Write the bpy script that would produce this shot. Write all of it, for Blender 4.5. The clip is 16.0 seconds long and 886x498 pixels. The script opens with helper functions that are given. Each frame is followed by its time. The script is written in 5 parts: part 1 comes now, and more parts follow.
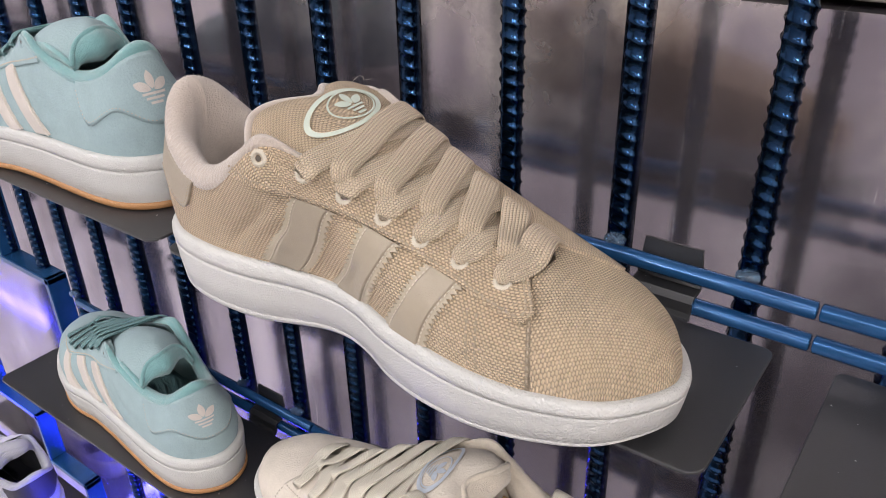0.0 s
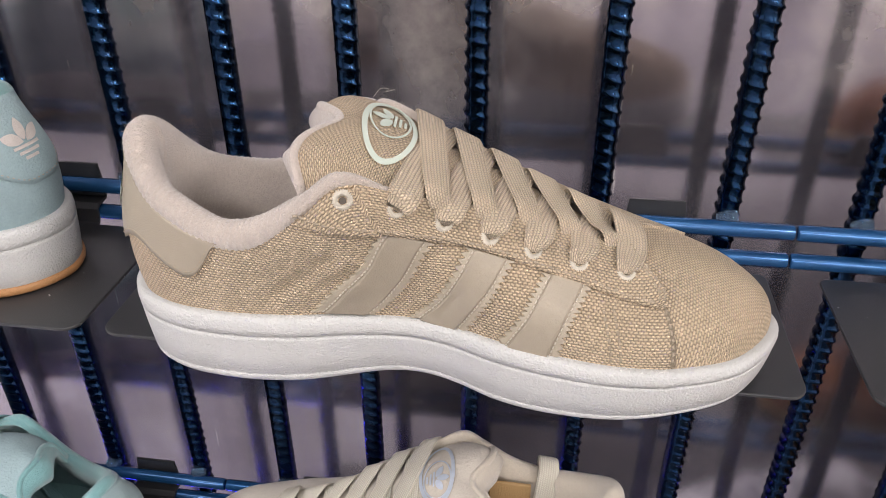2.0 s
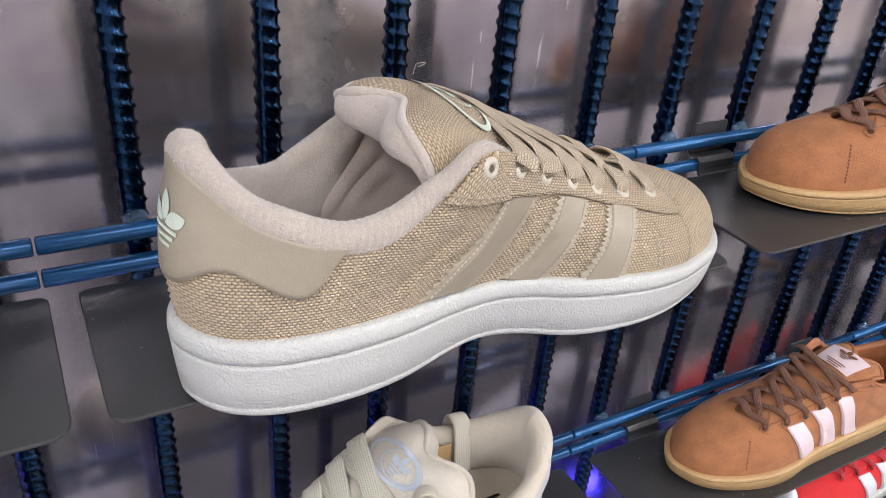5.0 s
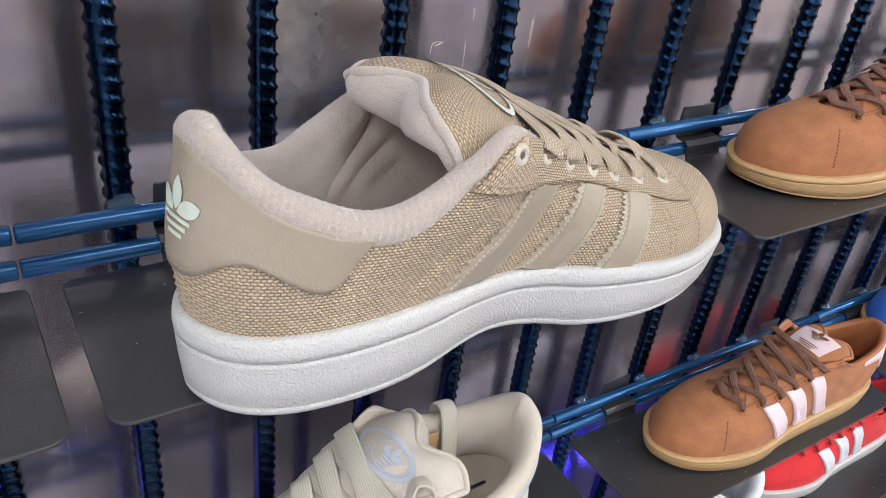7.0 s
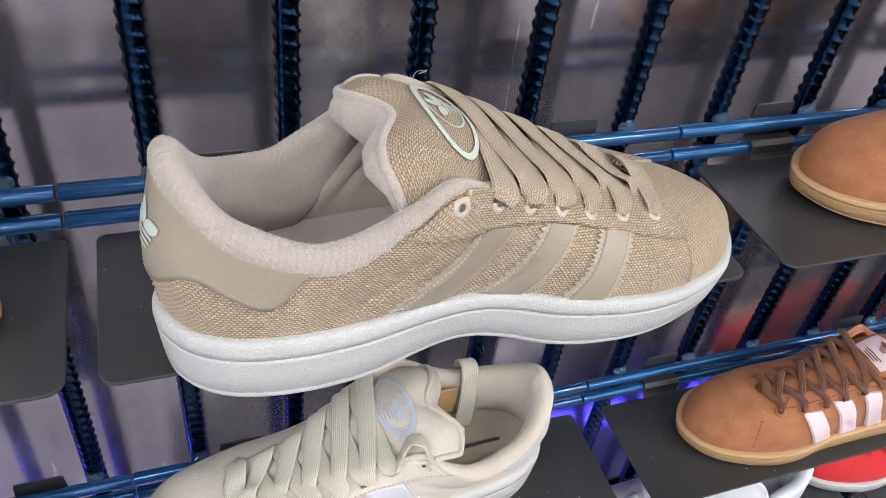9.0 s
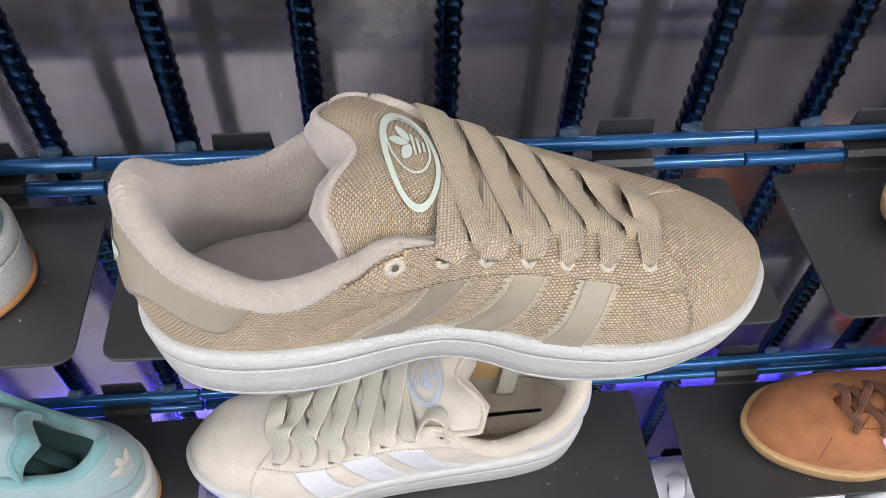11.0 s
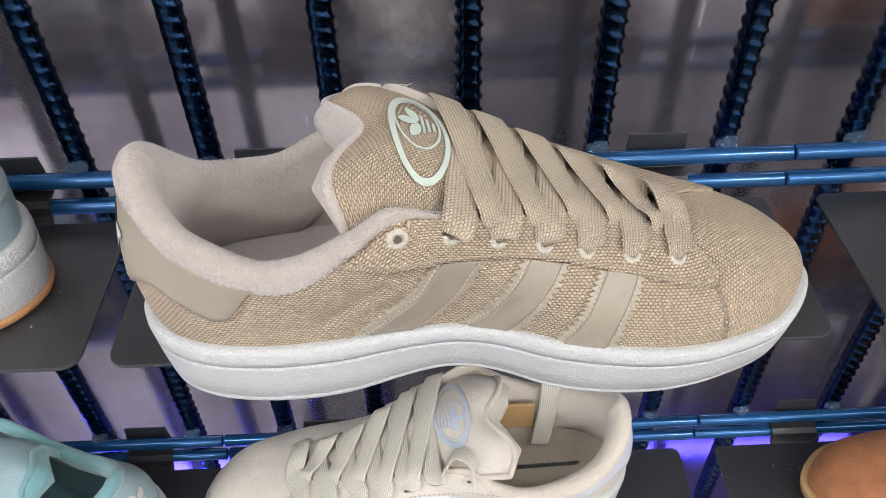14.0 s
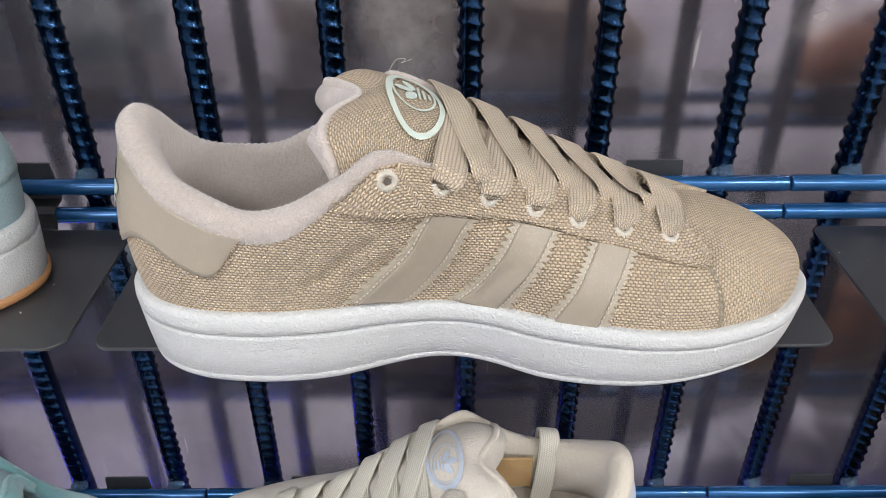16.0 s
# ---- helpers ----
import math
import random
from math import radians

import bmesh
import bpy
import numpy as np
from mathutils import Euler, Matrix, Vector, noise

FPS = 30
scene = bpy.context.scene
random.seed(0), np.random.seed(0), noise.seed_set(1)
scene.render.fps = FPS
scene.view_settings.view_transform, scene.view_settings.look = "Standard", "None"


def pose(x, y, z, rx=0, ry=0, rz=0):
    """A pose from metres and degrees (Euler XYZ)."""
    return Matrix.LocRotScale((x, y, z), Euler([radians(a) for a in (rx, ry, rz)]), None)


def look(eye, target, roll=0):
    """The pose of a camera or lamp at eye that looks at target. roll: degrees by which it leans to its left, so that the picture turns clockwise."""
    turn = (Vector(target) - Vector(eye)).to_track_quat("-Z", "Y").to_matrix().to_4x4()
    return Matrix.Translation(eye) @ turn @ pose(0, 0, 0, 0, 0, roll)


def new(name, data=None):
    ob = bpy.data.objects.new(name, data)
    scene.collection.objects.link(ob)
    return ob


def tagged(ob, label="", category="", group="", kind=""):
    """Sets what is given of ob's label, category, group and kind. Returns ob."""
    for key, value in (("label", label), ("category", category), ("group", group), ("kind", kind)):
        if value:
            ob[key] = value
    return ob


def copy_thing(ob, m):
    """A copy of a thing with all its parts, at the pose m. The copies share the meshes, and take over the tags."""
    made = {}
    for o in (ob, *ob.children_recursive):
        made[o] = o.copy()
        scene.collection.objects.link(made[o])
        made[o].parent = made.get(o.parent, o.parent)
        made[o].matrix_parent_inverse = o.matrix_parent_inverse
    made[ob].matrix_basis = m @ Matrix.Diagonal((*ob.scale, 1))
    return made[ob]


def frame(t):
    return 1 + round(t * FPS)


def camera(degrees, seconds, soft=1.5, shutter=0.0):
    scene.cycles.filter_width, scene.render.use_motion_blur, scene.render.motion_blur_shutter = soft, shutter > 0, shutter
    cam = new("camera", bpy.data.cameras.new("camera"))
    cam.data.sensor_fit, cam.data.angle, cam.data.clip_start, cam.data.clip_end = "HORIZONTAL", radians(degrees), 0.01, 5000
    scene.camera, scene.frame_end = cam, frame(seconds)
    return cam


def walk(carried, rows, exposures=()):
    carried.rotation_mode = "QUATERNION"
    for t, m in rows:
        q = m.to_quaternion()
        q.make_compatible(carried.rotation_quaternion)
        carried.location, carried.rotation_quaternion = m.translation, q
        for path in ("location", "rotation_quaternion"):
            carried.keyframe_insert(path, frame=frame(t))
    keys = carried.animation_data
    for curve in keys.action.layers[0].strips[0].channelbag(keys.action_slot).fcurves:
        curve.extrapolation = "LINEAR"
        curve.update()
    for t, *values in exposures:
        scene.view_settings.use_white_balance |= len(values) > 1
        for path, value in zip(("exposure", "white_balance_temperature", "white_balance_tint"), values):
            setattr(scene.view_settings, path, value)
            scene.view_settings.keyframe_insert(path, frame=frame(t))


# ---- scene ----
cam = camera(59.16, 16.0, soft=0.6)
# seconds, eye, heading, pitch, roll
PATH = [
    (0, 0.00012, -0.00106, 1.49729, 36.873, -28.772, -1.519),
    (0.5, -0.01908, -0.01059, 1.49797, 32.659, -29.311, -1.669),
    (1, -0.05792, -0.02405, 1.50103, 26.496, -30.109, -1.591),
    (1.5, -0.11581, -0.03682, 1.50391, 18.240, -30.764, -1.126),
    (2, -0.17823, -0.04531, 1.50786, 8.655, -31.535, -0.255),
    (2.5, -0.23582, -0.05032, 1.50238, -0.913, -31.198, 0.652),
    (3, -0.28812, -0.05691, 1.49774, -9.570, -30.313, 1.220),
    (3.5, -0.33262, -0.05724, 1.49585, -16.994, -29.723, 1.818),
    (4, -0.36635, -0.04729, 1.49394, -22.970, -29.526, 2.796),
    (4.2, -0.37787, -0.04056, 1.49214, -24.997, -29.620, 3.245),
    (4.5, -0.39030, -0.03300, 1.49140, -27.447, -29.637, 4.089),
    (5, -0.40730, -0.01720, 1.48740, -31.075, -29.709, 5.248),
    (5.5, -0.41810, -0.00370, 1.48380, -33.613, -29.874, 6.276),
    (6, -0.42400, 0.00570, 1.48120, -35.149, -30.113, 7.051),
    (6.3, -0.42523, 0.01350, 1.47864, -35.809, -30.341, 7.503),
    (6.5, -0.42577, 0.01315, 1.47923, -36.097, -30.406, 7.568),
    (7, -0.42597, 0.01055, 1.48146, -35.990, -30.867, 7.685),
    (7.5, -0.42503, 0.00895, 1.48306, -34.985, -31.835, 7.937),
    (8, -0.41498, 0.00334, 1.49892, -32.615, -33.939, 8.214),
    (8.5, -0.38761, -0.00091, 1.52497, -28.771, -37.109, 8.518),
    (9, -0.35351, -0.00244, 1.54705, -24.142, -40.691, 8.482),
    (9.2, -0.34049, 0.00017, 1.55756, -22.244, -42.302, 8.466),
    (9.5, -0.32260, -0.00090, 1.56590, -19.344, -44.171, 7.857),
    (10, -0.29570, 0.00960, 1.57990, -14.834, -47.189, 6.482),
    (10.5, -0.27400, 0.02220, 1.58990, -10.558, -49.535, 4.560),
    (11, -0.25820, 0.03270, 1.59590, -6.834, -51.060, 2.426),
    (11.3, -0.25023, 0.03556, 1.59530, -4.927, -50.790, 0.902),
    (11.5, -0.24897, 0.03575, 1.59431, -4.148, -50.981, 0.366),
    (12, -0.24495, 0.03489, 1.59245, -2.464, -51.004, -1.043),
    (12.5, -0.24087, 0.03465, 1.58835, -1.516, -50.319, -1.764),
    (13, -0.23935, 0.03116, 1.58649, -1.206, -48.839, -1.936),
    (13.5, -0.24060, 0.02033, 1.57519, -0.954, -46.531, -1.915),
    (14, -0.24236, 0.00893, 1.55345, -0.920, -43.753, -1.691),
    (14.5, -0.24164, -0.00246, 1.53556, -0.915, -40.722, -1.356),
    (15, -0.24051, -0.01372, 1.51966, -0.689, -37.993, -1.084),
    (15.5, -0.23958, -0.02590, 1.50845, -0.316, -35.435, -0.810),
    (16, -0.23509, -0.03437, 1.49922, 0.076, -33.267, -0.355),
]


def heading(yaw, pitch):
    a, b = radians(yaw), radians(pitch)
    return Vector((-math.sin(a) * math.cos(b), math.cos(a) * math.cos(b), math.sin(b)))


walk(cam, [(t, look((x, y, z), Vector((x, y, z)) + heading(yaw, pitch), roll)) for t, x, y, z, yaw, pitch, roll in PATH],
     [(0, -0.45, 6500, 10), (2.5, -0.36, 6500, 10), (4.5, -0.32, 6270, 8), (6.5, -0.32, 6110, 6), (9, -0.34, 6110, 6), (12.5, -0.36, 6200, 6), (15.5, -0.33, 6080, 5), (16, -0.33, 6080, 5)])

# ---- light ----
world = bpy.data.worlds.new("shop_air")
scene.world = world
world.use_nodes = True
world.node_tree.nodes["Background"].inputs[0].default_value = (0.9, 0.93, 1.0, 1)
world.node_tree.nodes["Background"].inputs[1].default_value = 0.05


def area_lamp(name, place, target, size_x, size_y, power, colour):
    data = bpy.data.lights.new(name, "AREA")
    data.shape, data.size, data.size_y, data.energy, data.color = "RECTANGLE", size_x, size_y, power, colour
    ob = new(name, data)
    ob.matrix_world = look(place, target)
    return ob


# The four strong ones are unseen fill, added to brighten what the panel mirrors.
for x, y, power in ((-0.7, -0.95, 11.3), (0.8, -0.95, 11.3), (-2.3, -1.1, 60), (2.9, -1.6, 120), (-0.1, -2.8, 62), (2.0, -3.5, 60)):
    area_lamp("ceiling_and_fill_lamp", (x, y, 3.1), (x, y + 0.25, 0.0), 1.1, 0.25, power, (1.0, 0.975, 0.975))
area_lamp("shelf_glow", (-0.2, 0.335, 0.76), (-0.2, 0.41, 0.775), 3.0, 0.02, 5.0, (0.07, 0.05, 1.0))
area_lamp("shelf_glow", (-1.05, 0.30, 0.46), (-1.05, 0.41, 0.52), 0.9, 0.04, 16.0, (0.03, 0.035, 1.0))

# ---- materials ----


def nodes_of(name, rough=0.6, metal=0.0):
    mat = bpy.data.materials.new(name)
    mat.use_nodes = True
    nt = mat.node_tree
    bsdf = nt.nodes["Principled BSDF"]
    bsdf.inputs["Roughness"].default_value = rough
    bsdf.inputs["Metallic"].default_value = metal
    return mat, nt, bsdf


def math_node(nt, op, a, b=None, c=None):
    n = nt.nodes.new("ShaderNodeMath")
    n.operation = op
    for i, value in enumerate((a, b, c)):
        if value is None:
            continue
        if isinstance(value, (int, float)):
            n.inputs[i].default_value = value
        else:
            nt.links.new(value, n.inputs[i])
    return n.outputs[0]


def noise_node(nt, coord, scale, detail=4.0, rough=0.55):
    n = nt.nodes.new("ShaderNodeTexNoise")
    n.inputs["Scale"].default_value, n.inputs["Detail"].default_value, n.inputs["Roughness"].default_value = scale, detail, rough
    nt.links.new(coord, n.inputs["Vector"])
    return n.outputs["Fac"]


def ramp(nt, fac, stops):
    n = nt.nodes.new("ShaderNodeValToRGB")
    els = n.color_ramp.elements
    while len(els) < len(stops):
        els.new(0.5)
    for e, (p, c) in zip(els, stops):
        e.position, e.color = p, (*c, 1)
    nt.links.new(fac, n.inputs[0])
    return n.outputs[0]


def bump(nt, bsdf, height, distance, strength=1.0, below=None):
    n = nt.nodes.new("ShaderNodeBump")
    n.inputs["Distance"].default_value, n.inputs["Strength"].default_value = distance, strength
    nt.links.new(height, n.inputs["Height"])
    if below is not None:
        nt.links.new(below, n.inputs["Normal"])
    nt.links.new(n.outputs[0], bsdf.inputs["Normal"])
    return n.outputs[0]


def shade(c, f):
    return tuple(min(1.0, max(0.0, x * f)) for x in c)


def plain(name, colour, rough=0.6, metal=0.0, grain=400.0, depth=0.0002, vary=0.12, blotch=25.0, coat=0.0, sheen=0.0):
    """A surface with blotches and fine grain, in object space."""
    mat, nt, bsdf = nodes_of(name, rough, metal)
    coord = nt.nodes.new("ShaderNodeTexCoord").outputs["Object"]
    big, fine = noise_node(nt, coord, blotch), noise_node(nt, coord, grain, 3.0)
    both = math_node(nt, "ADD", math_node(nt, "MULTIPLY", big, 0.6), math_node(nt, "MULTIPLY", fine, 0.4))
    nt.links.new(ramp(nt, both, [(0.3, shade(colour, 1 - vary)), (0.7, shade(colour, 1 + vary))]), bsdf.inputs["Base Color"])
    nt.links.new(math_node(nt, "ADD", math_node(nt, "MULTIPLY", big, 0.2), rough - 0.1), bsdf.inputs["Roughness"])
    bump(nt, bsdf, fine, depth)
    bsdf.inputs["Coat Weight"].default_value = coat
    bsdf.inputs["Sheen Weight"].default_value = sheen
    bsdf.inputs["Sheen Roughness"].default_value = 0.4
    return mat


def canvas(name, colour, pitch=0.0020, depth=0.0011):
    """A basket weave on the UV map, whose unit is the metre."""
    mat, nt, bsdf = nodes_of(name, 0.85)
    uv = nt.nodes.new("ShaderNodeUVMap").outputs[0]
    warp = nt.nodes.new("ShaderNodeTexNoise")
    warp.inputs["Scale"].default_value, warp.inputs["Detail"].default_value = 45.0, 0.0
    nt.links.new(uv, warp.inputs["Vector"])
    mix = nt.nodes.new("ShaderNodeVectorMath")
    mix.operation = "MULTIPLY_ADD"
    nt.links.new(warp.outputs["Color"], mix.inputs[0])
    mix.inputs[1].default_value = (0.0012, 0.0012, 0.0)
    nt.links.new(uv, mix.inputs[2])
    sep = nt.nodes.new("ShaderNodeSeparateXYZ")
    nt.links.new(mix.outputs[0], sep.inputs[0])
    wave = math_node(nt, "MULTIPLY", math_node(nt, "SINE", math_node(nt, "MULTIPLY", sep.outputs[0], 2 * math.pi / pitch)), 0.07)
    row = math_node(nt, "ADD", wave, math_node(nt, "DIVIDE", sep.outputs[1], pitch * 0.68))
    shift = math_node(nt, "MULTIPLY", math_node(nt, "FLOORED_MODULO", math_node(nt, "FLOOR", row), 2.0), 0.5)
    col = math_node(nt, "ADD", math_node(nt, "DIVIDE", sep.outputs[0], pitch), shift)
    fx, fy = math_node(nt, "FRACT", col), math_node(nt, "FRACT", row)
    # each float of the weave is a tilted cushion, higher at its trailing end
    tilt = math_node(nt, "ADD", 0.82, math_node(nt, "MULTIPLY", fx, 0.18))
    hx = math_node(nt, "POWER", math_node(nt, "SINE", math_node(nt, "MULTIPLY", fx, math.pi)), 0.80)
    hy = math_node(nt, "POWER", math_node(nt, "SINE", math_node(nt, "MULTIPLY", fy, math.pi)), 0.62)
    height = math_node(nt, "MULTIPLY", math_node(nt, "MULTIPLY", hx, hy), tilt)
    cells = nt.nodes.new("ShaderNodeCombineXYZ")
    nt.links.new(math_node(nt, "FLOOR", col), cells.inputs[0])
    nt.links.new(math_node(nt, "FLOOR", row), cells.inputs[1])
    each = nt.nodes.new("ShaderNodeTexWhiteNoise")
    nt.links.new(cells.outputs[0], each.inputs["Vector"])
    obj = nt.nodes.new("ShaderNodeTexCoord").outputs["Object"]
    fibre, big, spot = noise_node(nt, obj, 1800.0, 2.0), noise_node(nt, obj, 30.0), noise_node(nt, uv, 420.0, 1.0)
    # the weave's height also darkens the colour, painting shade between the threads
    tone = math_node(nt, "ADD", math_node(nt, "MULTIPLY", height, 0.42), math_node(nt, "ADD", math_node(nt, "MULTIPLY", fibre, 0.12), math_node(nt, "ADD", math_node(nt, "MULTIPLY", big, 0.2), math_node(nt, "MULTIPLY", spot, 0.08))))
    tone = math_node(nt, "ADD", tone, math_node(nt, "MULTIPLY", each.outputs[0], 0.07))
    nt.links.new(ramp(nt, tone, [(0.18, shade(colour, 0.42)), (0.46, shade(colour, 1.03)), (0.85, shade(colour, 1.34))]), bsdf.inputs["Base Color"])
    full = math_node(nt, "ADD", height, math_node(nt, "MULTIPLY", fibre, 0.25))
    bump(nt, bsdf, full, depth)
    bsdf.inputs["Sheen Weight"].default_value = 0.15
    return mat


def braid(name, colour, groove_shade=0.68):
    """Flat braided lace: chevrons along the UV map, in metres."""
    mat, nt, bsdf = nodes_of(name, 0.75)
    sep = nt.nodes.new("ShaderNodeSeparateXYZ")
    nt.links.new(nt.nodes.new("ShaderNodeUVMap").outputs[0], sep.inputs[0])
    v = math_node(nt, "DIVIDE", sep.outputs[1], 0.0015)
    slant = math_node(nt, "MULTIPLY", math_node(nt, "PINGPONG", v, 1.0), 0.4)
    u = math_node(nt, "DIVIDE", sep.outputs[0], 0.0014)
    shift = math_node(nt, "MULTIPLY", math_node(nt, "FLOORED_MODULO", math_node(nt, "FLOOR", v), 2.0), 0.5)
    wave = math_node(nt, "ABSOLUTE", math_node(nt, "SINE", math_node(nt, "MULTIPLY", math_node(nt, "ADD", math_node(nt, "ADD", u, shift), slant), math.pi)))
    groove = math_node(nt, "ABSOLUTE", math_node(nt, "SINE", math_node(nt, "MULTIPLY", v, math.pi)))
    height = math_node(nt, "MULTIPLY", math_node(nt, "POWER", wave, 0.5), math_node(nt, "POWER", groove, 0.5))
    obj = nt.nodes.new("ShaderNodeTexCoord").outputs["Object"]
    fibre = noise_node(nt, obj, 2500.0, 2.0)
    # shade in the grooves is put into the colour, following the braid's height
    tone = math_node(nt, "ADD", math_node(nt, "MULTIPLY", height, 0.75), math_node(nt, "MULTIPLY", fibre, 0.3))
    nt.links.new(ramp(nt, tone, [(0.12, shade(colour, groove_shade)), (0.55, shade(colour, 0.98)), (1.0, shade(colour, 1.18))]), bsdf.inputs["Base Color"])
    bump(nt, bsdf, height, 0.0009)
    bsdf.inputs["Sheen Weight"].default_value = 0.2
    return mat


def fleece(name, colour, ribbed=0.06):
    """Short ribbed pile: rows along the UV map's second direction plus fuzz."""
    mat, nt, bsdf = nodes_of(name, 0.95)
    obj = nt.nodes.new("ShaderNodeTexCoord").outputs["Object"]
    fuzz, big, loop = noise_node(nt, obj, 1500.0, 3.0), noise_node(nt, obj, 40.0), noise_node(nt, obj, 550.0, 2.0)
    tone = math_node(nt, "ADD", math_node(nt, "MULTIPLY", fuzz, 0.5), math_node(nt, "ADD", math_node(nt, "MULTIPLY", big, 0.3), math_node(nt, "MULTIPLY", loop, 0.3)))
    nt.links.new(ramp(nt, tone, [(0.38, shade(colour, 0.84)), (0.72, shade(colour, 1.12))]), bsdf.inputs["Base Color"])
    sep = nt.nodes.new("ShaderNodeSeparateXYZ")
    nt.links.new(nt.nodes.new("ShaderNodeUVMap").outputs[0], sep.inputs[0])
    slant = math_node(nt, "ADD", sep.outputs[0], math_node(nt, "MULTIPLY", sep.outputs[1], 0.35))
    rib = math_node(nt, "ABSOLUTE", math_node(nt, "SINE", math_node(nt, "MULTIPLY", slant, math.pi / 0.0027)))
    height = math_node(nt, "ADD", math_node(nt, "MULTIPLY", rib, ribbed), math_node(nt, "ADD", math_node(nt, "MULTIPLY", fuzz, 0.6), math_node(nt, "MULTIPLY", loop, 0.45)))
    bump(nt, bsdf, height, 0.0012, 1.0)
    bsdf.inputs["Sheen Weight"].default_value = 0.6
    bsdf.inputs["Sheen Roughness"].default_value = 0.5
    return mat


def leather(name, colour, rough=0.5):
    mat, nt, bsdf = nodes_of(name, rough)
    obj = nt.nodes.new("ShaderNodeTexCoord").outputs["Object"]
    vor = nt.nodes.new("ShaderNodeTexVoronoi")
    vor.feature, vor.inputs["Scale"].default_value = "DISTANCE_TO_EDGE", 900.0
    nt.links.new(obj, vor.inputs["Vector"])
    big, mid = noise_node(nt, obj, 35.0), noise_node(nt, obj, 220.0, 5.0)
    tone = math_node(nt, "ADD", math_node(nt, "MULTIPLY", big, 0.7), math_node(nt, "MULTIPLY", mid, 0.3))
    nt.links.new(ramp(nt, tone, [(0.3, shade(colour, 0.93)), (0.7, shade(colour, 1.06))]), bsdf.inputs["Base Color"])
    height = math_node(nt, "ADD", math_node(nt, "MULTIPLY", math_node(nt, "MINIMUM", vor.outputs[0], 0.25), 1.2), math_node(nt, "MULTIPLY", mid, 0.8))
    bump(nt, bsdf, height, 0.00025, 0.7)
    return mat


def pebbled(name, colour, rough=0.5):
    """Moulded rubber with a leather-like grain."""
    mat, nt, bsdf = nodes_of(name, rough)
    obj = nt.nodes.new("ShaderNodeTexCoord").outputs["Object"]
    vor = nt.nodes.new("ShaderNodeTexVoronoi")
    vor.feature, vor.inputs["Scale"].default_value = "SMOOTH_F1", 1050.0
    bent = nt.nodes.new("ShaderNodeTexNoise")
    bent.inputs["Scale"].default_value = 350.0
    nt.links.new(obj, bent.inputs["Vector"])
    push = nt.nodes.new("ShaderNodeVectorMath")
    push.operation = "MULTIPLY_ADD"
    nt.links.new(bent.outputs["Color"], push.inputs[0])
    push.inputs[1].default_value = (0.0010, 0.0010, 0.0010)
    nt.links.new(obj, push.inputs[2])
    nt.links.new(push.outputs[0], vor.inputs["Vector"])
    big, mid = noise_node(nt, obj, 22.0), noise_node(nt, obj, 2500.0, 2.0)
    nt.links.new(ramp(nt, big, [(0.3, shade(colour, 0.96)), (0.7, shade(colour, 1.03))]), bsdf.inputs["Base Color"])
    dome = math_node(nt, "SUBTRACT", 1.0, math_node(nt, "MULTIPLY", vor.outputs[0], 1.3))
    height = math_node(nt, "ADD", dome, math_node(nt, "MULTIPLY", mid, 0.10))
    bump(nt, bsdf, height, 0.00040, 1.0)
    return mat


BEIGE = (0.605, 0.466, 0.312)
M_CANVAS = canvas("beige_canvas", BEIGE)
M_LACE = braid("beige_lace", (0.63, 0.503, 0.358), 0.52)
M_LEATHER = leather("beige_leather", (0.36, 0.308, 0.233), 0.42)
M_LEATHER_EDGE = leather("cut_leather_edge", (0.43, 0.37, 0.28), 0.5)
M_FLEECE = fleece("rose_beige_fleece", (0.53, 0.455, 0.395))
M_PLUSH = fleece("rose_beige_plush", (0.56, 0.48, 0.42), 0.02)
M_LINING = plain("rose_beige_lining", (0.5, 0.42, 0.37), 0.9, grain=900, depth=0.0004, sheen=0.2)
M_INSOLE = plain("pale_insole", (0.58, 0.52, 0.49), 0.9, grain=900, depth=0.0003)
M_SOLE = pebbled("white_rubber", (0.565, 0.562, 0.540))
M_STITCH = plain("pale_thread", (0.47, 0.42, 0.34), 0.7, grain=2000)
M_STITCH_P = plain("stripe_thread", (0.60, 0.54, 0.45), 0.7, grain=2000)
M_EYELET = plain("eyelet_thread", (0.68, 0.615, 0.51), 0.7, grain=2000)
M_STITCH_D = plain("beige_thread", (0.40, 0.325, 0.235), 0.7, grain=2000)
M_PRINT = plain("mint_white_print", (0.60, 0.665, 0.575), 0.55, grain=800, depth=0.0001, vary=0.03)
M_DARK = plain("eyelet_shade_and_print", (0.12, 0.10, 0.08), 0.9)
M_GUM = pebbled("gum_rubber", (0.43, 0.215, 0.085))
M_GUM_PALE = pebbled("pale_gum_rubber", (0.52, 0.33, 0.15))


def suede(name, colour, vary=0.10):
    return plain(name, colour, 0.9, grain=700, depth=0.0005, vary=vary, blotch=60, sheen=0.06)


M_MINT = suede("mint_suede", (0.310, 0.415, 0.432))
M_MINT_LINING = fleece("teal_lining", (0.19, 0.38, 0.385))
M_MINT_LACE = braid("teal_lace", (0.17, 0.34, 0.35))
M_BLUSH = leather("blush_leather", (0.60, 0.55, 0.50))
M_CREAM = suede("cream_suede", (0.66, 0.595, 0.51))
M_CREAM_LINING = fleece("cream_lining", (0.68, 0.60, 0.49))
M_CREAM_LACE = braid("cream_lace", (0.95, 0.845, 0.70))
M_WHITE = leather("white_leather", (0.68, 0.68, 0.72))
M_SILVER = plain("iridescent_print", (0.70, 0.76, 0.84), 0.3, metal=0.3, grain=300, vary=0.1)
M_BROWN = suede("tan_suede", (0.37, 0.15, 0.062), 0.28)
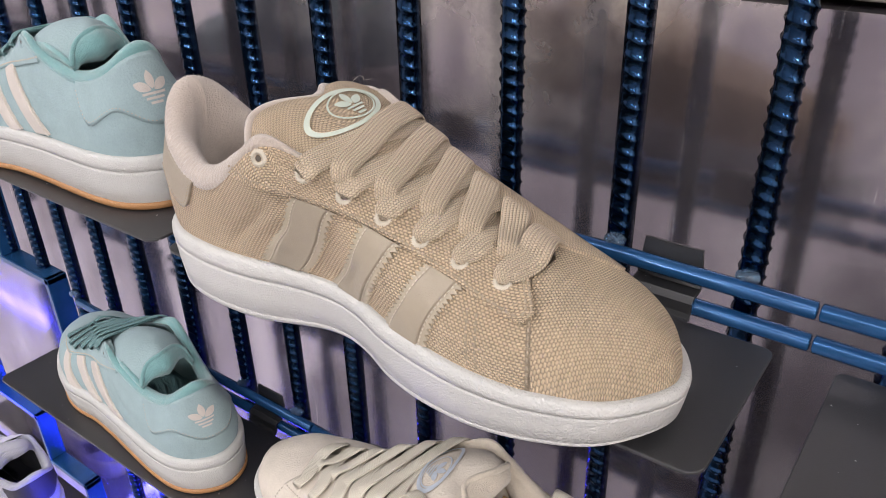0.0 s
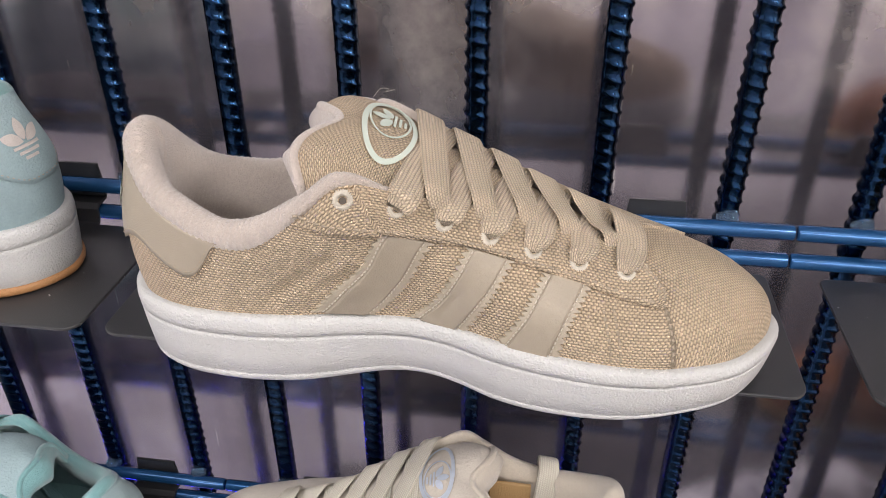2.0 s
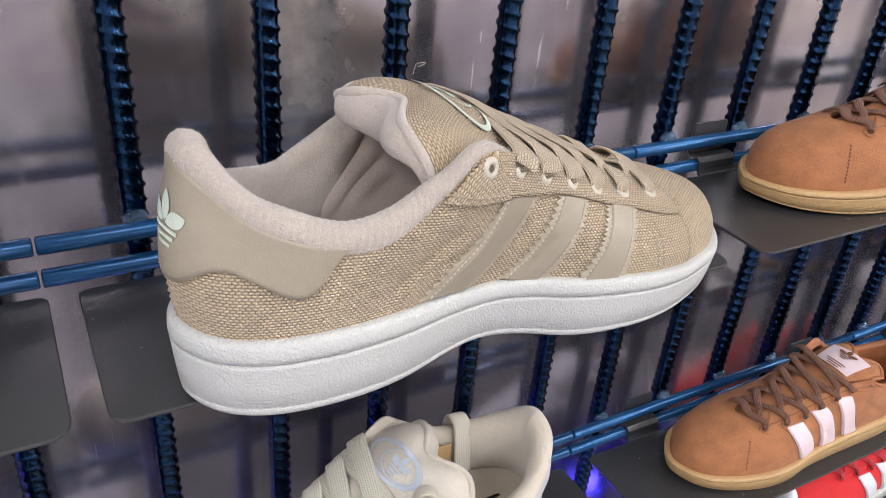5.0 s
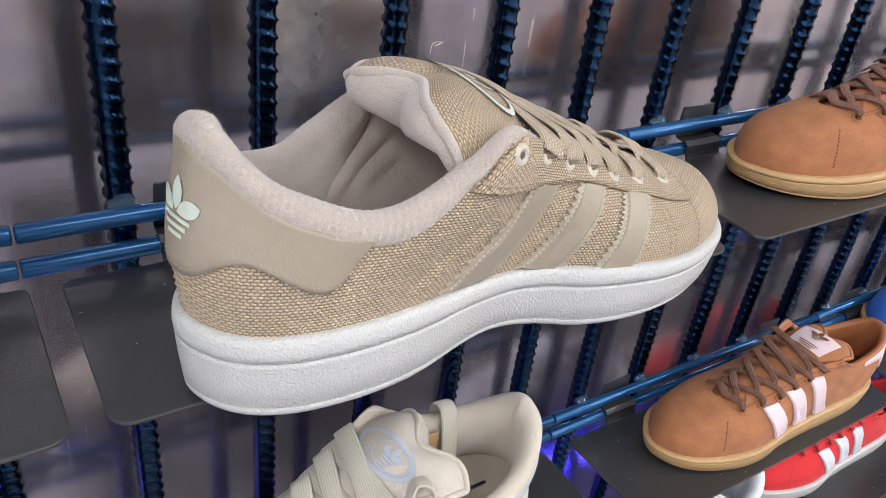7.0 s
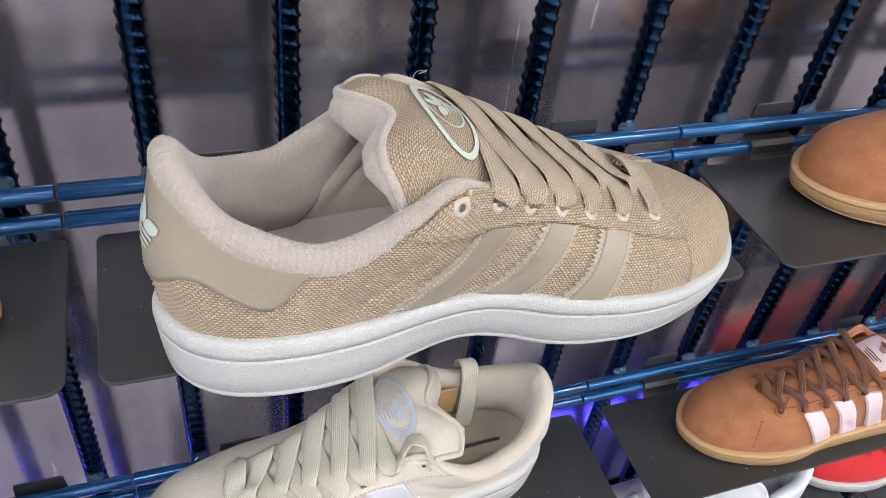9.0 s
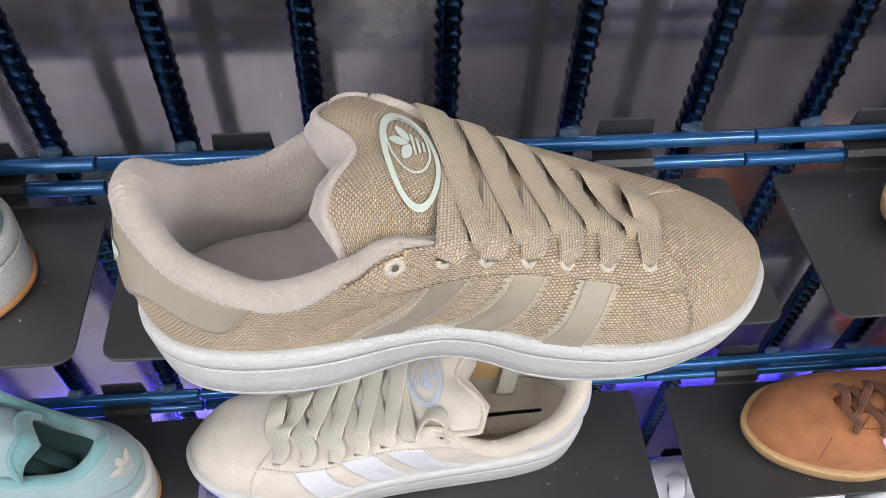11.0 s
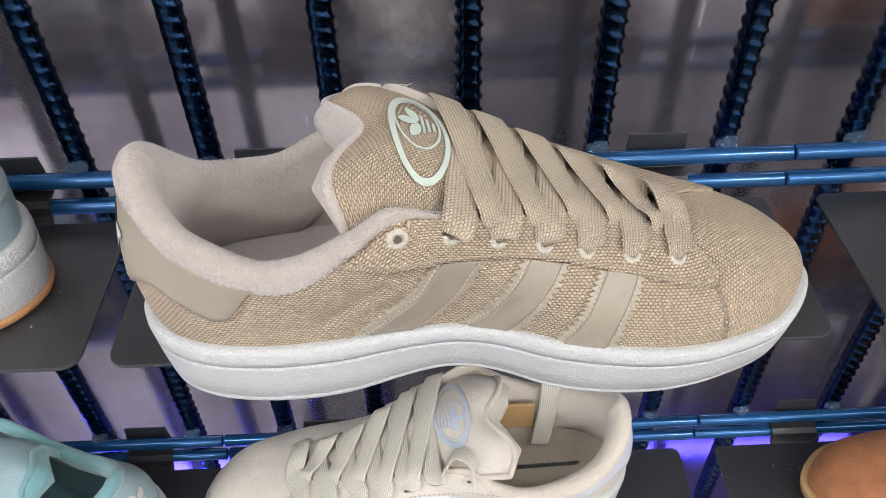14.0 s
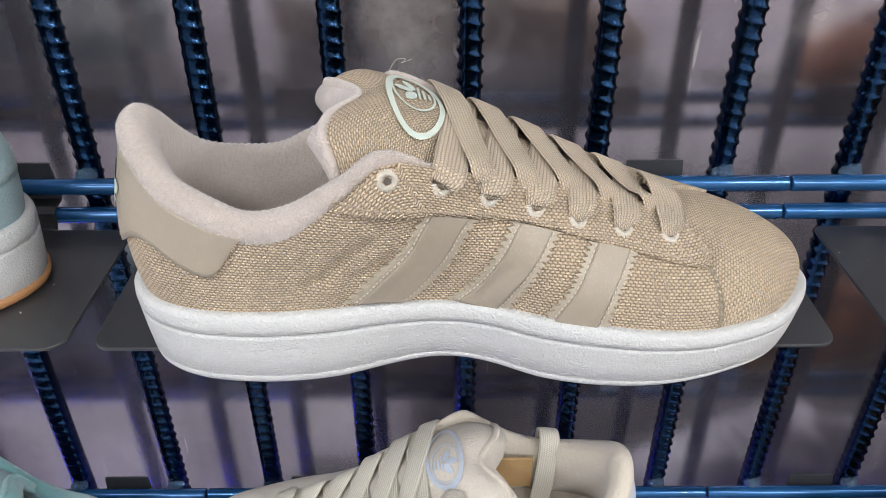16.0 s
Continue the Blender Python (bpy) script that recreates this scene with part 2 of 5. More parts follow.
M_BROWN_LACE = braid("brown_lace", (0.22, 0.075, 0.03))
M_BROWN_LINING = leather("tan_lining", (0.36, 0.13, 0.05))
M_PINK = leather("pale_pink_leather", (0.78, 0.62, 0.64))
M_RED = suede("red_suede", (0.62, 0.025, 0.03))
M_RED_LACE = braid("red_lace", (0.65, 0.02, 0.03))
M_BLUE_SUEDE = suede("blue_suede", (0.03, 0.14, 0.55))
M_BLACK = leather("black_leather", (0.03, 0.03, 0.035))
M_GREY_KNIT = canvas("grey_white_mesh", (0.55, 0.56, 0.6), 0.003)


def blue_paint(name, deep=(0.0045, 0.022, 0.062), light=(0.010, 0.046, 0.118), metal=1.0, gloss=0.10):
    """Dark blue metallic lacquer with wear."""
    mat, nt, bsdf = nodes_of(name, 0.25, metal)
    obj = nt.nodes.new("ShaderNodeTexCoord").outputs["Object"]
    big, fine = noise_node(nt, obj, 30.0), noise_node(nt, obj, 500.0, 3.0)
    nt.links.new(ramp(nt, big, [(0.3, deep), (0.7, light)]), bsdf.inputs["Base Color"])
    nt.links.new(math_node(nt, "ADD", math_node(nt, "MULTIPLY", fine, 0.12), gloss), bsdf.inputs["Roughness"])
    bump(nt, bsdf, fine, 0.00008, 0.5)
    bsdf.inputs["Coat Weight"].default_value, bsdf.inputs["Coat Roughness"].default_value = 0.25, 0.10
    return mat


M_BLUE = blue_paint("blue_lacquer")
# The bars' lacquer, brightened: overhead light on rails and frames is in the colour.
M_RAIL = blue_paint("blue_lacquer_lit", (0.014, 0.075, 0.20), (0.025, 0.12, 0.30), 0.55, 0.18)
M_WELD = plain("welded_steel", (0.22, 0.36, 0.50), 0.22, 1.0, grain=500, depth=0.0012, vary=0.4, coat=0.5)


def plate_steel(name):
    mat, nt, bsdf = nodes_of(name, 0.45, 0.0)
    bsdf.inputs["Specular IOR Level"].default_value = 0.85
    obj = nt.nodes.new("ShaderNodeTexCoord").outputs["Object"]
    big, fine, speck = noise_node(nt, obj, 9.0), noise_node(nt, obj, 1200.0, 2.0), noise_node(nt, obj, 260.0, 2.0)
    dust = math_node(nt, "GREATER_THAN", speck, 0.732)
    base = ramp(nt, big, [(0.3, (0.016, 0.0165, 0.018)), (0.7, (0.030, 0.030, 0.032))])
    mix = nt.nodes.new("ShaderNodeMix")
    mix.data_type = "RGBA"
    nt.links.new(dust, mix.inputs["Factor"])
    nt.links.new(base, mix.inputs[6])
    mix.inputs[7].default_value = (0.4, 0.4, 0.4, 1)
    nt.links.new(mix.outputs[2], bsdf.inputs["Base Color"])
    nt.links.new(math_node(nt, "ADD", math_node(nt, "MULTIPLY", big, 0.25), 0.30), bsdf.inputs["Roughness"])
    bump(nt, bsdf, fine, 0.00012)
    return mat


M_PLATE = plate_steel("black_powder_coat")


def brushed_wall(name):
    """Worn sheet steel: cloudy stains, scratches, a soft mirror; upright reflections are painted in as streaks."""
    mat, nt, bsdf = nodes_of(name, 0.4, 0.88)
    obj = nt.nodes.new("ShaderNodeTexCoord").outputs["Object"]
    mapped = nt.nodes.new("ShaderNodeMapping")
    mapped.inputs["Scale"].default_value = (16, 1, 1.6)
    nt.links.new(obj, mapped.inputs["Vector"])
    reflection_streak, cloud, fine = noise_node(nt, mapped.outputs[0], 1.0, 5.0), noise_node(nt, obj, 9.0, 7.0, 0.62), noise_node(nt, obj, 300.0, 3.0)
    patch = noise_node(nt, obj, 3.2, 3.0)
    # upright streaks paint stretched reflections of the room into the colour
    tone = math_node(nt, "ADD", math_node(nt, "MULTIPLY", reflection_streak, 0.38), math_node(nt, "ADD", math_node(nt, "MULTIPLY", cloud, 0.40), math_node(nt, "MULTIPLY", patch, 0.22)))
    base = ramp(nt, tone, [(0.32, (0.15, 0.131, 0.155)), (0.50, (0.36, 0.323, 0.353)), (0.68, (0.66, 0.61, 0.63))])
    nt.links.new(math_node(nt, "ADD", math_node(nt, "MULTIPLY", cloud, 0.22), 0.03), bsdf.inputs["Roughness"])
    line_map = nt.nodes.new("ShaderNodeMapping")
    line_map.inputs["Scale"].default_value = (260, 1, 14)
    line_map.inputs["Rotation"].default_value = (0, 0.25, 0)
    nt.links.new(obj, line_map.inputs["Vector"])
    scratch = math_node(nt, "GREATER_THAN", noise_node(nt, line_map.outputs[0], 1.0, 2.0), 0.735)
    pale = nt.nodes.new("ShaderNodeMix")
    pale.data_type = "RGBA"
    nt.links.new(math_node(nt, "MULTIPLY", scratch, math_node(nt, "GREATER_THAN", patch, 0.5)), pale.inputs["Factor"])
    nt.links.new(base, pale.inputs[6])
    pale.inputs[7].default_value = (0.72, 0.68, 0.66, 1)
    # dull rubbed band along the upper edge, torn by the clouds
    place = nt.nodes.new("ShaderNodeSeparateXYZ")
    nt.links.new(obj, place.inputs[0])
    height = math_node(nt, "ADD", math_node(nt, "MULTIPLY", math_node(nt, "SUBTRACT", place.outputs[2], 1.36), 9.0), math_node(nt, "MULTIPLY", math_node(nt, "SUBTRACT", cloud, 0.5), 3.4))
    smear = nt.nodes.new("ShaderNodeClamp")
    nt.links.new(height, smear.inputs[0])
    worn = nt.nodes.new("ShaderNodeMix")
    worn.data_type = "RGBA"
    nt.links.new(math_node(nt, "MULTIPLY", smear.outputs[0], 0.75), worn.inputs["Factor"])
    nt.links.new(pale.outputs[2], worn.inputs[6])
    worn.inputs[7].default_value = (0.66, 0.59, 0.52, 1)
    nt.links.new(worn.outputs[2], bsdf.inputs["Base Color"])
    nt.links.new(math_node(nt, "SUBTRACT", 0.88, math_node(nt, "MULTIPLY", smear.outputs[0], 0.35)), bsdf.inputs["Metallic"])
    bump(nt, bsdf, math_node(nt, "ADD", math_node(nt, "ADD", math_node(nt, "MULTIPLY", fine, 0.1), reflection_streak), math_node(nt, "MULTIPLY", scratch, 0.6)), 0.0006, 0.4)
    return mat


M_WALL = brushed_wall("worn_sheet_steel")
M_MIRRORED_DARK = plain("mirrored_dark_floor", (0.05, 0.05, 0.055), 0.9, grain=120, blotch=4)
M_LEDGE = plain("grey_concrete", (0.33, 0.31, 0.28), 0.85, grain=200, depth=0.001)
M_ROOM = plain("shop_plaster", (0.70, 0.675, 0.685), 0.9, grain=60, blotch=2)
M_PALE_FLOOR = plain("mirrored_pale_floor", (0.76, 0.74, 0.79), 0.4, grain=60, blotch=2)
M_WARM = plain("warm_plaster", (0.78, 0.70, 0.64), 0.9, grain=60, blotch=2)
M_FLOOR = plain("shop_floor", (0.29, 0.28, 0.295), 0.5, grain=60, blotch=2)

# ---- tools for shapes ----


def mesh_ob(name, verts, faces, mat, parent=None, label="", smooth=True, uv=None):
    me = bpy.data.meshes.new(name)
    me.from_pydata([tuple(map(float, v)) for v in verts], [], [tuple(map(int, f)) for f in faces])
    if uv is not None:
        layer = me.uv_layers.new(name="UVMap")
        idx = np.zeros(len(me.loops), dtype=np.int32)
        me.loops.foreach_get("vertex_index", idx)
        layer.data.foreach_set("uv", np.asarray(uv, dtype=np.float32)[idx].ravel())
    if smooth:
        me.polygons.foreach_set("use_smooth", [True] * len(me.polygons))
    me.materials.append(mat)
    me.update()
    ob = new(name, me)
    if parent is not None:
        ob.parent = parent
    if label:
        tagged(ob, label)
    return ob


def part(name, bm, material, parent, label="", smooth=False):
    """Links a bmesh as one mesh object under a thing or a part."""
    me = bpy.data.meshes.new(name)
    bm.to_mesh(me)
    bm.free()
    if smooth:
        me.polygons.foreach_set("use_smooth", [True] * len(me.polygons))
    me.materials.append(material)
    ob = new(name, me)
    if parent is not None:
        ob.parent = parent
    if label:
        tagged(ob, label)
    return ob


def grid_faces(n, m, wrap_n=False, wrap_m=False, flip=False, base=0):
    out = []
    for i in range(n if wrap_n else n - 1):
        for j in range(m if wrap_m else m - 1):
            a, b = i * m + j, ((i + 1) % n) * m + j
            c, d = ((i + 1) % n) * m + (j + 1) % m, i * m + (j + 1) % m
            q = (a + base, b + base, c + base, d + base)
            out.append(q[::-1] if flip else q)
    return out


def box_bm(x0, x1, y0, y1, z0, z1, bevel=0.0, segments=2):
    bm = bmesh.new()
    bmesh.ops.create_cube(bm, size=1)
    bmesh.ops.scale(bm, verts=bm.verts, vec=(x1 - x0, y1 - y0, z1 - z0))
    bmesh.ops.translate(bm, verts=bm.verts, vec=((x0 + x1) / 2, (y0 + y1) / 2, (z0 + z1) / 2))
    if bevel:
        bmesh.ops.bevel(bm, geom=bm.edges[:], offset=bevel, segments=segments, affect="EDGES", profile=0.5)
    return bm


def spline(points, closed=False):
    """A cubic through control points, at equal steps of its parameter; returns f(s)."""
    p = np.asarray(points, float)
    n = len(p)

    def f(s):
        s = np.asarray(s, float)
        if closed:
            i = np.floor(s).astype(int)
            k = s - i
            a, b, c, d = p[(i - 1) % n], p[i % n], p[(i + 1) % n], p[(i + 2) % n]
        else:
            i = np.clip(np.floor(s).astype(int), 0, n - 2)
            k = s - i
            b, c = p[i], p[i + 1]
            a = np.where((i > 0)[..., None], p[np.maximum(i - 1, 0)], 2 * b - c)
            d = np.where((i < n - 2)[..., None], p[np.minimum(i + 2, n - 1)], 2 * c - b)
        k = k[..., None]
        return 0.5 * (2 * b + (c - a) * k + (2 * a - 5 * b + 4 * c - d) * k ** 2 + (3 * b - a - 3 * c + d) * k ** 3)
    return f


def unit(v):
    return v / np.maximum(np.linalg.norm(v, axis=-1, keepdims=True), 1e-12)

# ---- the shop round the display ----
LEVELS = (1.2680, 1.0085, 0.8090)
PLATE_Z = LEVELS[0]
MODULE, JOINT_X = 0.369, -0.0427
RAIL_Y, REBAR_Y, WALL_Y = 0.350, 0.3612, 0.412
REBAR_X, REBAR_STEP = -0.0778, 0.0715
WALL_TOP = 1.4145


def structure(name, bm, mat, label, category):
    return tagged(part(name, bm, mat, None), label, category, kind="structure")


structure("wall_north", box_bm(-3.0, 3.4, WALL_Y, WALL_Y + 0.03, 0.0, WALL_TOP), M_WALL, "worn grey sheet steel panel behind the shoe racks", "wall")
structure("ledge", box_bm(-3.0, 3.4, WALL_Y + 0.002, WALL_Y + 0.4, WALL_TOP + 0.004, WALL_TOP + 0.22, 0.004), M_LEDGE, "rough grey concrete ledge above the steel panel", "ledge")
structure("wall_north_upper", box_bm(-3.0, 3.4, WALL_Y + 0.4, WALL_Y + 0.5, 0.0, 3.2), M_ROOM, "plain dark plaster wall above the ledge", "wall")
structure("floor", box_bm(-3.0, 3.4, -4.0, WALL_Y + 0.5, -0.1, 0.0), M_FLOOR, "dark grey shop floor", "floor")
structure("ceiling", box_bm(-3.0, 3.4, -4.0, WALL_Y + 0.5, 3.2, 3.3), M_ROOM, "plain dark shop ceiling", "ceiling")
structure("wall_south", box_bm(-3.0, 3.4, -4.1, -4.0, 0.0, 3.2), M_ROOM, "plain shop wall behind the aisle", "wall")
structure("wall_west", box_bm(-3.1, -3.0, -4.0, WALL_Y + 0.5, 0.0, 3.2), M_ROOM, "plain shop side wall", "wall")
structure("wall_east", box_bm(3.4, 3.5, -4.0, WALL_Y + 0.5, 0.0, 3.2), M_WARM, "plain warm white shop side wall", "wall")
# Added dark slab, out of view, that darkens what the steel panel mirrors.
structure("unseen_dark_floor", box_bm(-0.33, 2.35, -2.1, WALL_Y - 0.05, 0.001, 0.009, 0.003), M_MIRRORED_DARK, "unseen dark slab added on the floor to darken the panel's reflection", "mat")
# Added pale slab, out of view, giving the panel's left part a bright reflection.
structure("unseen_pale_floor", box_bm(-3.0, -1.50, -1.5, WALL_Y - 0.01, 0.001, 0.005), M_PALE_FLOOR, "unseen pale slab added on the floor to brighten the panel's reflection", "floor")


def rebar_mesh(length):
    """Ribbed bar: two lengthwise ribs and two rows of slanting crescents."""
    step, sides, radius = 0.00125, 16, 0.0062
    n = int(length / step)
    z = np.arange(n) * step
    ang = np.arange(sides) * 2 * math.pi / sides
    zz, aa = np.meshgrid(z, ang, indexing="ij")
    half = np.where(np.sin(aa) >= 0, 0.0, 0.5)
    across = (aa % math.pi) / math.pi
    phase = (zz / 0.0082 + half + across * 0.75) % 1.0
    crest = np.exp(-((phase - 0.5) / 0.13) ** 2) * np.sin(across * math.pi) ** 0.5
    lengthwise = np.exp(-(np.minimum(across, 1 - across) / 0.07) ** 2)
    r = radius + 0.0015 * np.maximum(crest, 0.75 * lengthwise)
    verts = np.stack([r * np.cos(aa), r * np.sin(aa), zz], -1).reshape(-1, 3)
    me = bpy.data.meshes.new("bar")
    faces = grid_faces(n, sides, wrap_m=True, flip=True)
    faces += [tuple(range(sides))[::-1], tuple(range((n - 1) * sides, n * sides))]
    me.from_pydata(verts.tolist(), [], faces)
    me.polygons.foreach_set("use_smooth", [True] * len(me.polygons))
    me.materials.append(M_BLUE)
    return me


def blob_mesh():
    bm = bmesh.new()
    bmesh.ops.create_icosphere(bm, subdivisions=3, radius=1.0)
    for v in bm.verts:
        v.co *= 1 + 0.22 * noise.noise(v.co * 1.7)
    me = bpy.data.meshes.new("weld")
    bm.to_mesh(me)
    bm.free()
    me.polygons.foreach_set("use_smooth", [True] * len(me.polygons))
    me.materials.append(M_WELD)
    return me


BAR_LOW, BAR_HIGH = 0.56, 1.62
FRAME_X, FRAME_Z = -0.835, 1.036
long_bar, short_bar, weld_data = rebar_mesh(BAR_HIGH - BAR_LOW), rebar_mesh(BAR_HIGH - FRAME_Z), blob_mesh()
for i in range(-14, 20):
    root = tagged(new("rebar"), "dark blue lacquered ribbed steel bar behind the rails", "rebar", "upright bars of the rack")
    past_frame = REBAR_X + REBAR_STEP * i < FRAME_X
    low = FRAME_Z if past_frame else BAR_LOW
    root.location = (REBAR_X + REBAR_STEP * i, REBAR_Y, low)
    bar = new("bar", short_bar if past_frame else long_bar)
    bar.parent, bar.rotation_euler = root, (0, 0, 0.9 + 0.35 * math.sin(i * 2.3))
    for level in range(1 if past_frame else 3):
        w = new("weld", weld_data)
        w.parent, w.scale = root, (0.0062, 0.0055, 0.0048)
        w.location = (0, -0.006, LEVELS[level] + 0.0262 - low)
        tagged(w, "shiny lumpy weld bead")


def rail_mesh(length, radius=0.0047):
    n = 12
    prof = [(0.0, 0.75), (0.0003, 0.92), (0.0010, 1.0), (length - 0.0010, 1.0), (length - 0.0003, 0.92), (length, 0.75)]
    verts = [(x, radius * k * math.cos(a * 2 * math.pi / n), radius * k * math.sin(a * 2 * math.pi / n)) for x, k in prof for a in range(n)]
    me = bpy.data.meshes.new("rail")
    faces = grid_faces(len(prof), n, wrap_m=True)
    faces += [tuple(range(n)), tuple(range(len(verts) - n, len(verts)))[::-1]]
    me.from_pydata(verts, [], faces)
    me.polygons.foreach_set("use_smooth", [True] * len(me.polygons))
    me.materials.append(M_RAIL)
    return me


rail_data = rail_mesh(MODULE - 0.0012)


def shelf_plate():
    """Bent plate: flat shelf with rounded corners and a tab that hooks over the two rails."""
    w, y0, y1, th, r = 0.1705, 0.2375, 0.3400, 0.0020, 0.009
    bm = bmesh.new()
    ring = []
    for cx, cy, a0 in ((w - r, y0 + r, -90), (w - r * 0.6, y1 - r * 0.6, 0), (-w + r * 0.6, y1 - r * 0.6, 90), (-w + r, y0 + r, 180)):
        rr = r if cy < 0.3 else r * 0.6
        for k in range(6):
            a = radians(a0 + 18 * k)
            ring.append(bm.verts.new((cx + rr * math.cos(a), cy + rr * math.sin(a), 0)))
    f = bm.faces.new(ring)
    out = bmesh.ops.extrude_face_region(bm, geom=[f])
    bmesh.ops.translate(bm, verts=[v for v in out["geom"] if isinstance(v, bmesh.types.BMVert)], vec=(0, 0, -th))
    bmesh.ops.recalc_face_normals(bm, faces=bm.faces[:])
    rim = [e for e in bm.edges if abs(e.verts[0].co.z - e.verts[1].co.z) < 1e-6]
    bmesh.ops.bevel(bm, geom=rim, offset=0.0006, segments=2, affect="EDGES", profile=0.5)
    shelf = bm
    path = [(0.3385, -0.0012), (0.3415, 0.0), (0.3430, 0.003), (0.3434, 0.0085), (0.3462, 0.0108), (0.3545, 0.0112), (0.3563, 0.0140), (0.3565, 0.0335)]
    t2 = 0.0009

    def hook(x0, x1):
        tab = bmesh.new()
        pv = []
        for k, (y, z) in enumerate(path):
            a, b = path[max(k - 1, 0)], path[min(k + 1, len(path) - 1)]
            d = Vector((0, b[0] - a[0], b[1] - a[1])).normalized()
            nrm = Vector((0, -d.z, d.y))
            trim = 0.002 if k == len(path) - 1 else 0.0
            pv.append([tab.verts.new((x, y + s * t2 * nrm.y, z + s * t2 * nrm.z)) for x, s in ((x0 + trim, -1), (x1 - trim, -1), (x1 - trim, 1), (x0 + trim, 1))])
        for a, b in zip(pv, pv[1:]):
            for j in range(4):
                tab.faces.new((a[j], a[(j + 1) % 4], b[(j + 1) % 4], b[j]))
        tab.faces.new(pv[0][::-1])
        tab.faces.new(pv[-1])
        bmesh.ops.recalc_face_normals(tab, faces=tab.faces[:])
        return tab
    root = tagged(new("shelf_plate"), "dusty black powder-coated steel plate hooked on rails", "shelf", "shelf plates of the rack")
    part("plate", shelf, M_PLATE, root)
    part("hook", hook(-0.1245, -0.0895), M_PLATE, root)
    part("hook", hook(0.0915, 0.1265), M_PLATE, root)
    return root


first_plate = None
for level in range(3):
    z = LEVELS[level]
    for j in range(-3, 5):
        if (level == 1 and j < -1) or (level == 2 and j < 0):
            continue
        x = JOINT_X + MODULE * (j - 1) + 0.0011
        for dz in (0.0220, 0.0038):
            rail = new("rail", rail_data)
            rail.location = (x, RAIL_Y, z + dz)
            tagged(rail, "dark blue lacquered round steel rail", "rail", "horizontal rails of the rack")
        m = Matrix.Translation((x + MODULE / 2 + (0.015 if j == -1 else 0.0), 0, z))
        if first_plate is None:
            first_plate = shelf_plate()
            first_plate.matrix_basis = m
        else:
            copy_thing(first_plate, m)


def stepped_frame(nodes):
    """Flat bars that close a panel in steps: down, across, down."""
    root = tagged(new("rack_frame"), "blue lacquered flat steel bars in steps", "frame", "stepped frames of the rack")
    root.location = (nodes[0][0], REBAR_Y - 0.004, nodes[0][1])
    for (xa, za), (xb, zb) in zip(nodes, nodes[1:]):
        xa, xb, za, zb = xa - nodes[0][0], xb - nodes[0][0], za - nodes[0][1], zb - nodes[0][1]
        if abs(xa - xb) < 1e-6:
            part("upright", box_bm(xa - 0.004, xa + 0.004, -0.012, 0.012, zb, za - 0.0005, 0.0012), M_RAIL, root)
        else:
            part("crossbar", box_bm(xa - 0.004, xb + 0.004, -0.012, 0.012, za - 0.0085, za - 0.0005, 0.0012), M_RAIL, root)
    return root


def slotted_bracket(x, z):
    """A short flat bar with two oval slots, screwed to the steel panel."""
    root = tagged(new("wall_bracket"), "blue slotted steel bracket in the blue glow", "bracket", "slotted brackets on the panel")
    root.location = (x, WALL_Y - 0.02, z)
    for dz in (-0.011, 0.011):
        part("strip", box_bm(-0.035, 0.035, -0.0025, 0.0025, dz - 0.0035, dz + 0.0035, 0.0008), M_BLUE, root)
    for dx in (-0.031, 0.0, 0.031):
        part("web", box_bm(dx - 0.004, dx + 0.004, -0.0024, 0.0024, -0.0074, 0.0074), M_BLUE, root)
    part("foot", box_bm(-0.006, 0.006, 0.003, 0.0195, -0.006, 0.006, 0.0008), M_BLUE, root)
    return root


stepped_frame([(FRAME_X - 0.10, 1.30), (FRAME_X - 0.10, FRAME_Z + 0.008), (FRAME_X, FRAME_Z + 0.008), (FRAME_X, 0.90)])
stepped_frame([(-1.13, 0.88), (-1.13, 0.757), (-1.005, 0.757), (-1.005, 0.672), (-0.915, 0.672), (-0.915, 0.56)])
slotted_bracket(-0.93, 0.80)
slotted_bracket(-0.82, 0.73)
stand = tagged(part("shelf_plate", box_bm(-1.45, -1.02, 0.275, 0.405, 0.4975, 0.5000, 0.0008), M_PLATE, None), "black steel plate of the lower rack", "shelf", "shelf plates of the rack")

# ---- shoes: a shoe lies along +x from its heel, its inner side towards -y ----
INNER_BASE = [(0.0095, 0.007), (0.0180, -0.0115), (0.0360, -0.0220), (0.062, -0.0255), (0.090, -0.0240), (0.118, -0.0190), (0.140, -0.0165), (0.160, -0.0185),
              (0.182, -0.0250), (0.205, -0.0285), (0.230, -0.0285), (0.256, -0.0230), (0.2815, -0.0115), (0.2988, 0.0132)]
OUTER_BASE = [(0.2930, 0.0338), (0.2775, 0.0482), (0.252, 0.0580), (0.225, 0.0635), (0.200, 0.0630), (0.172, 0.0565), (0.145, 0.0535), (0.118, 0.0510),
              (0.090, 0.0485), (0.062, 0.0455), (0.0360, 0.0395), (0.0180, 0.0270)]
INNER_TOP = [(0.0140, 0.0125, 0.1030), (0.0180, -0.003, 0.0998), (0.035, -0.0195, 0.0852), (0.063, -0.0295, 0.0765), (0.084, -0.0325, 0.0808), (0.103, -0.0325, 0.0950),
             (0.118, -0.0300, 0.1065), (0.140, -0.0215, 0.0998), (0.170, -0.0085, 0.0882), (0.198, 0.0030, 0.0762), (0.222, 0.0050, 0.0680), (0.2355, 0.0090, 0.0645),
             (0.2390, 0.0115, 0.0638), (0.2400, 0.0160, 0.0635)]
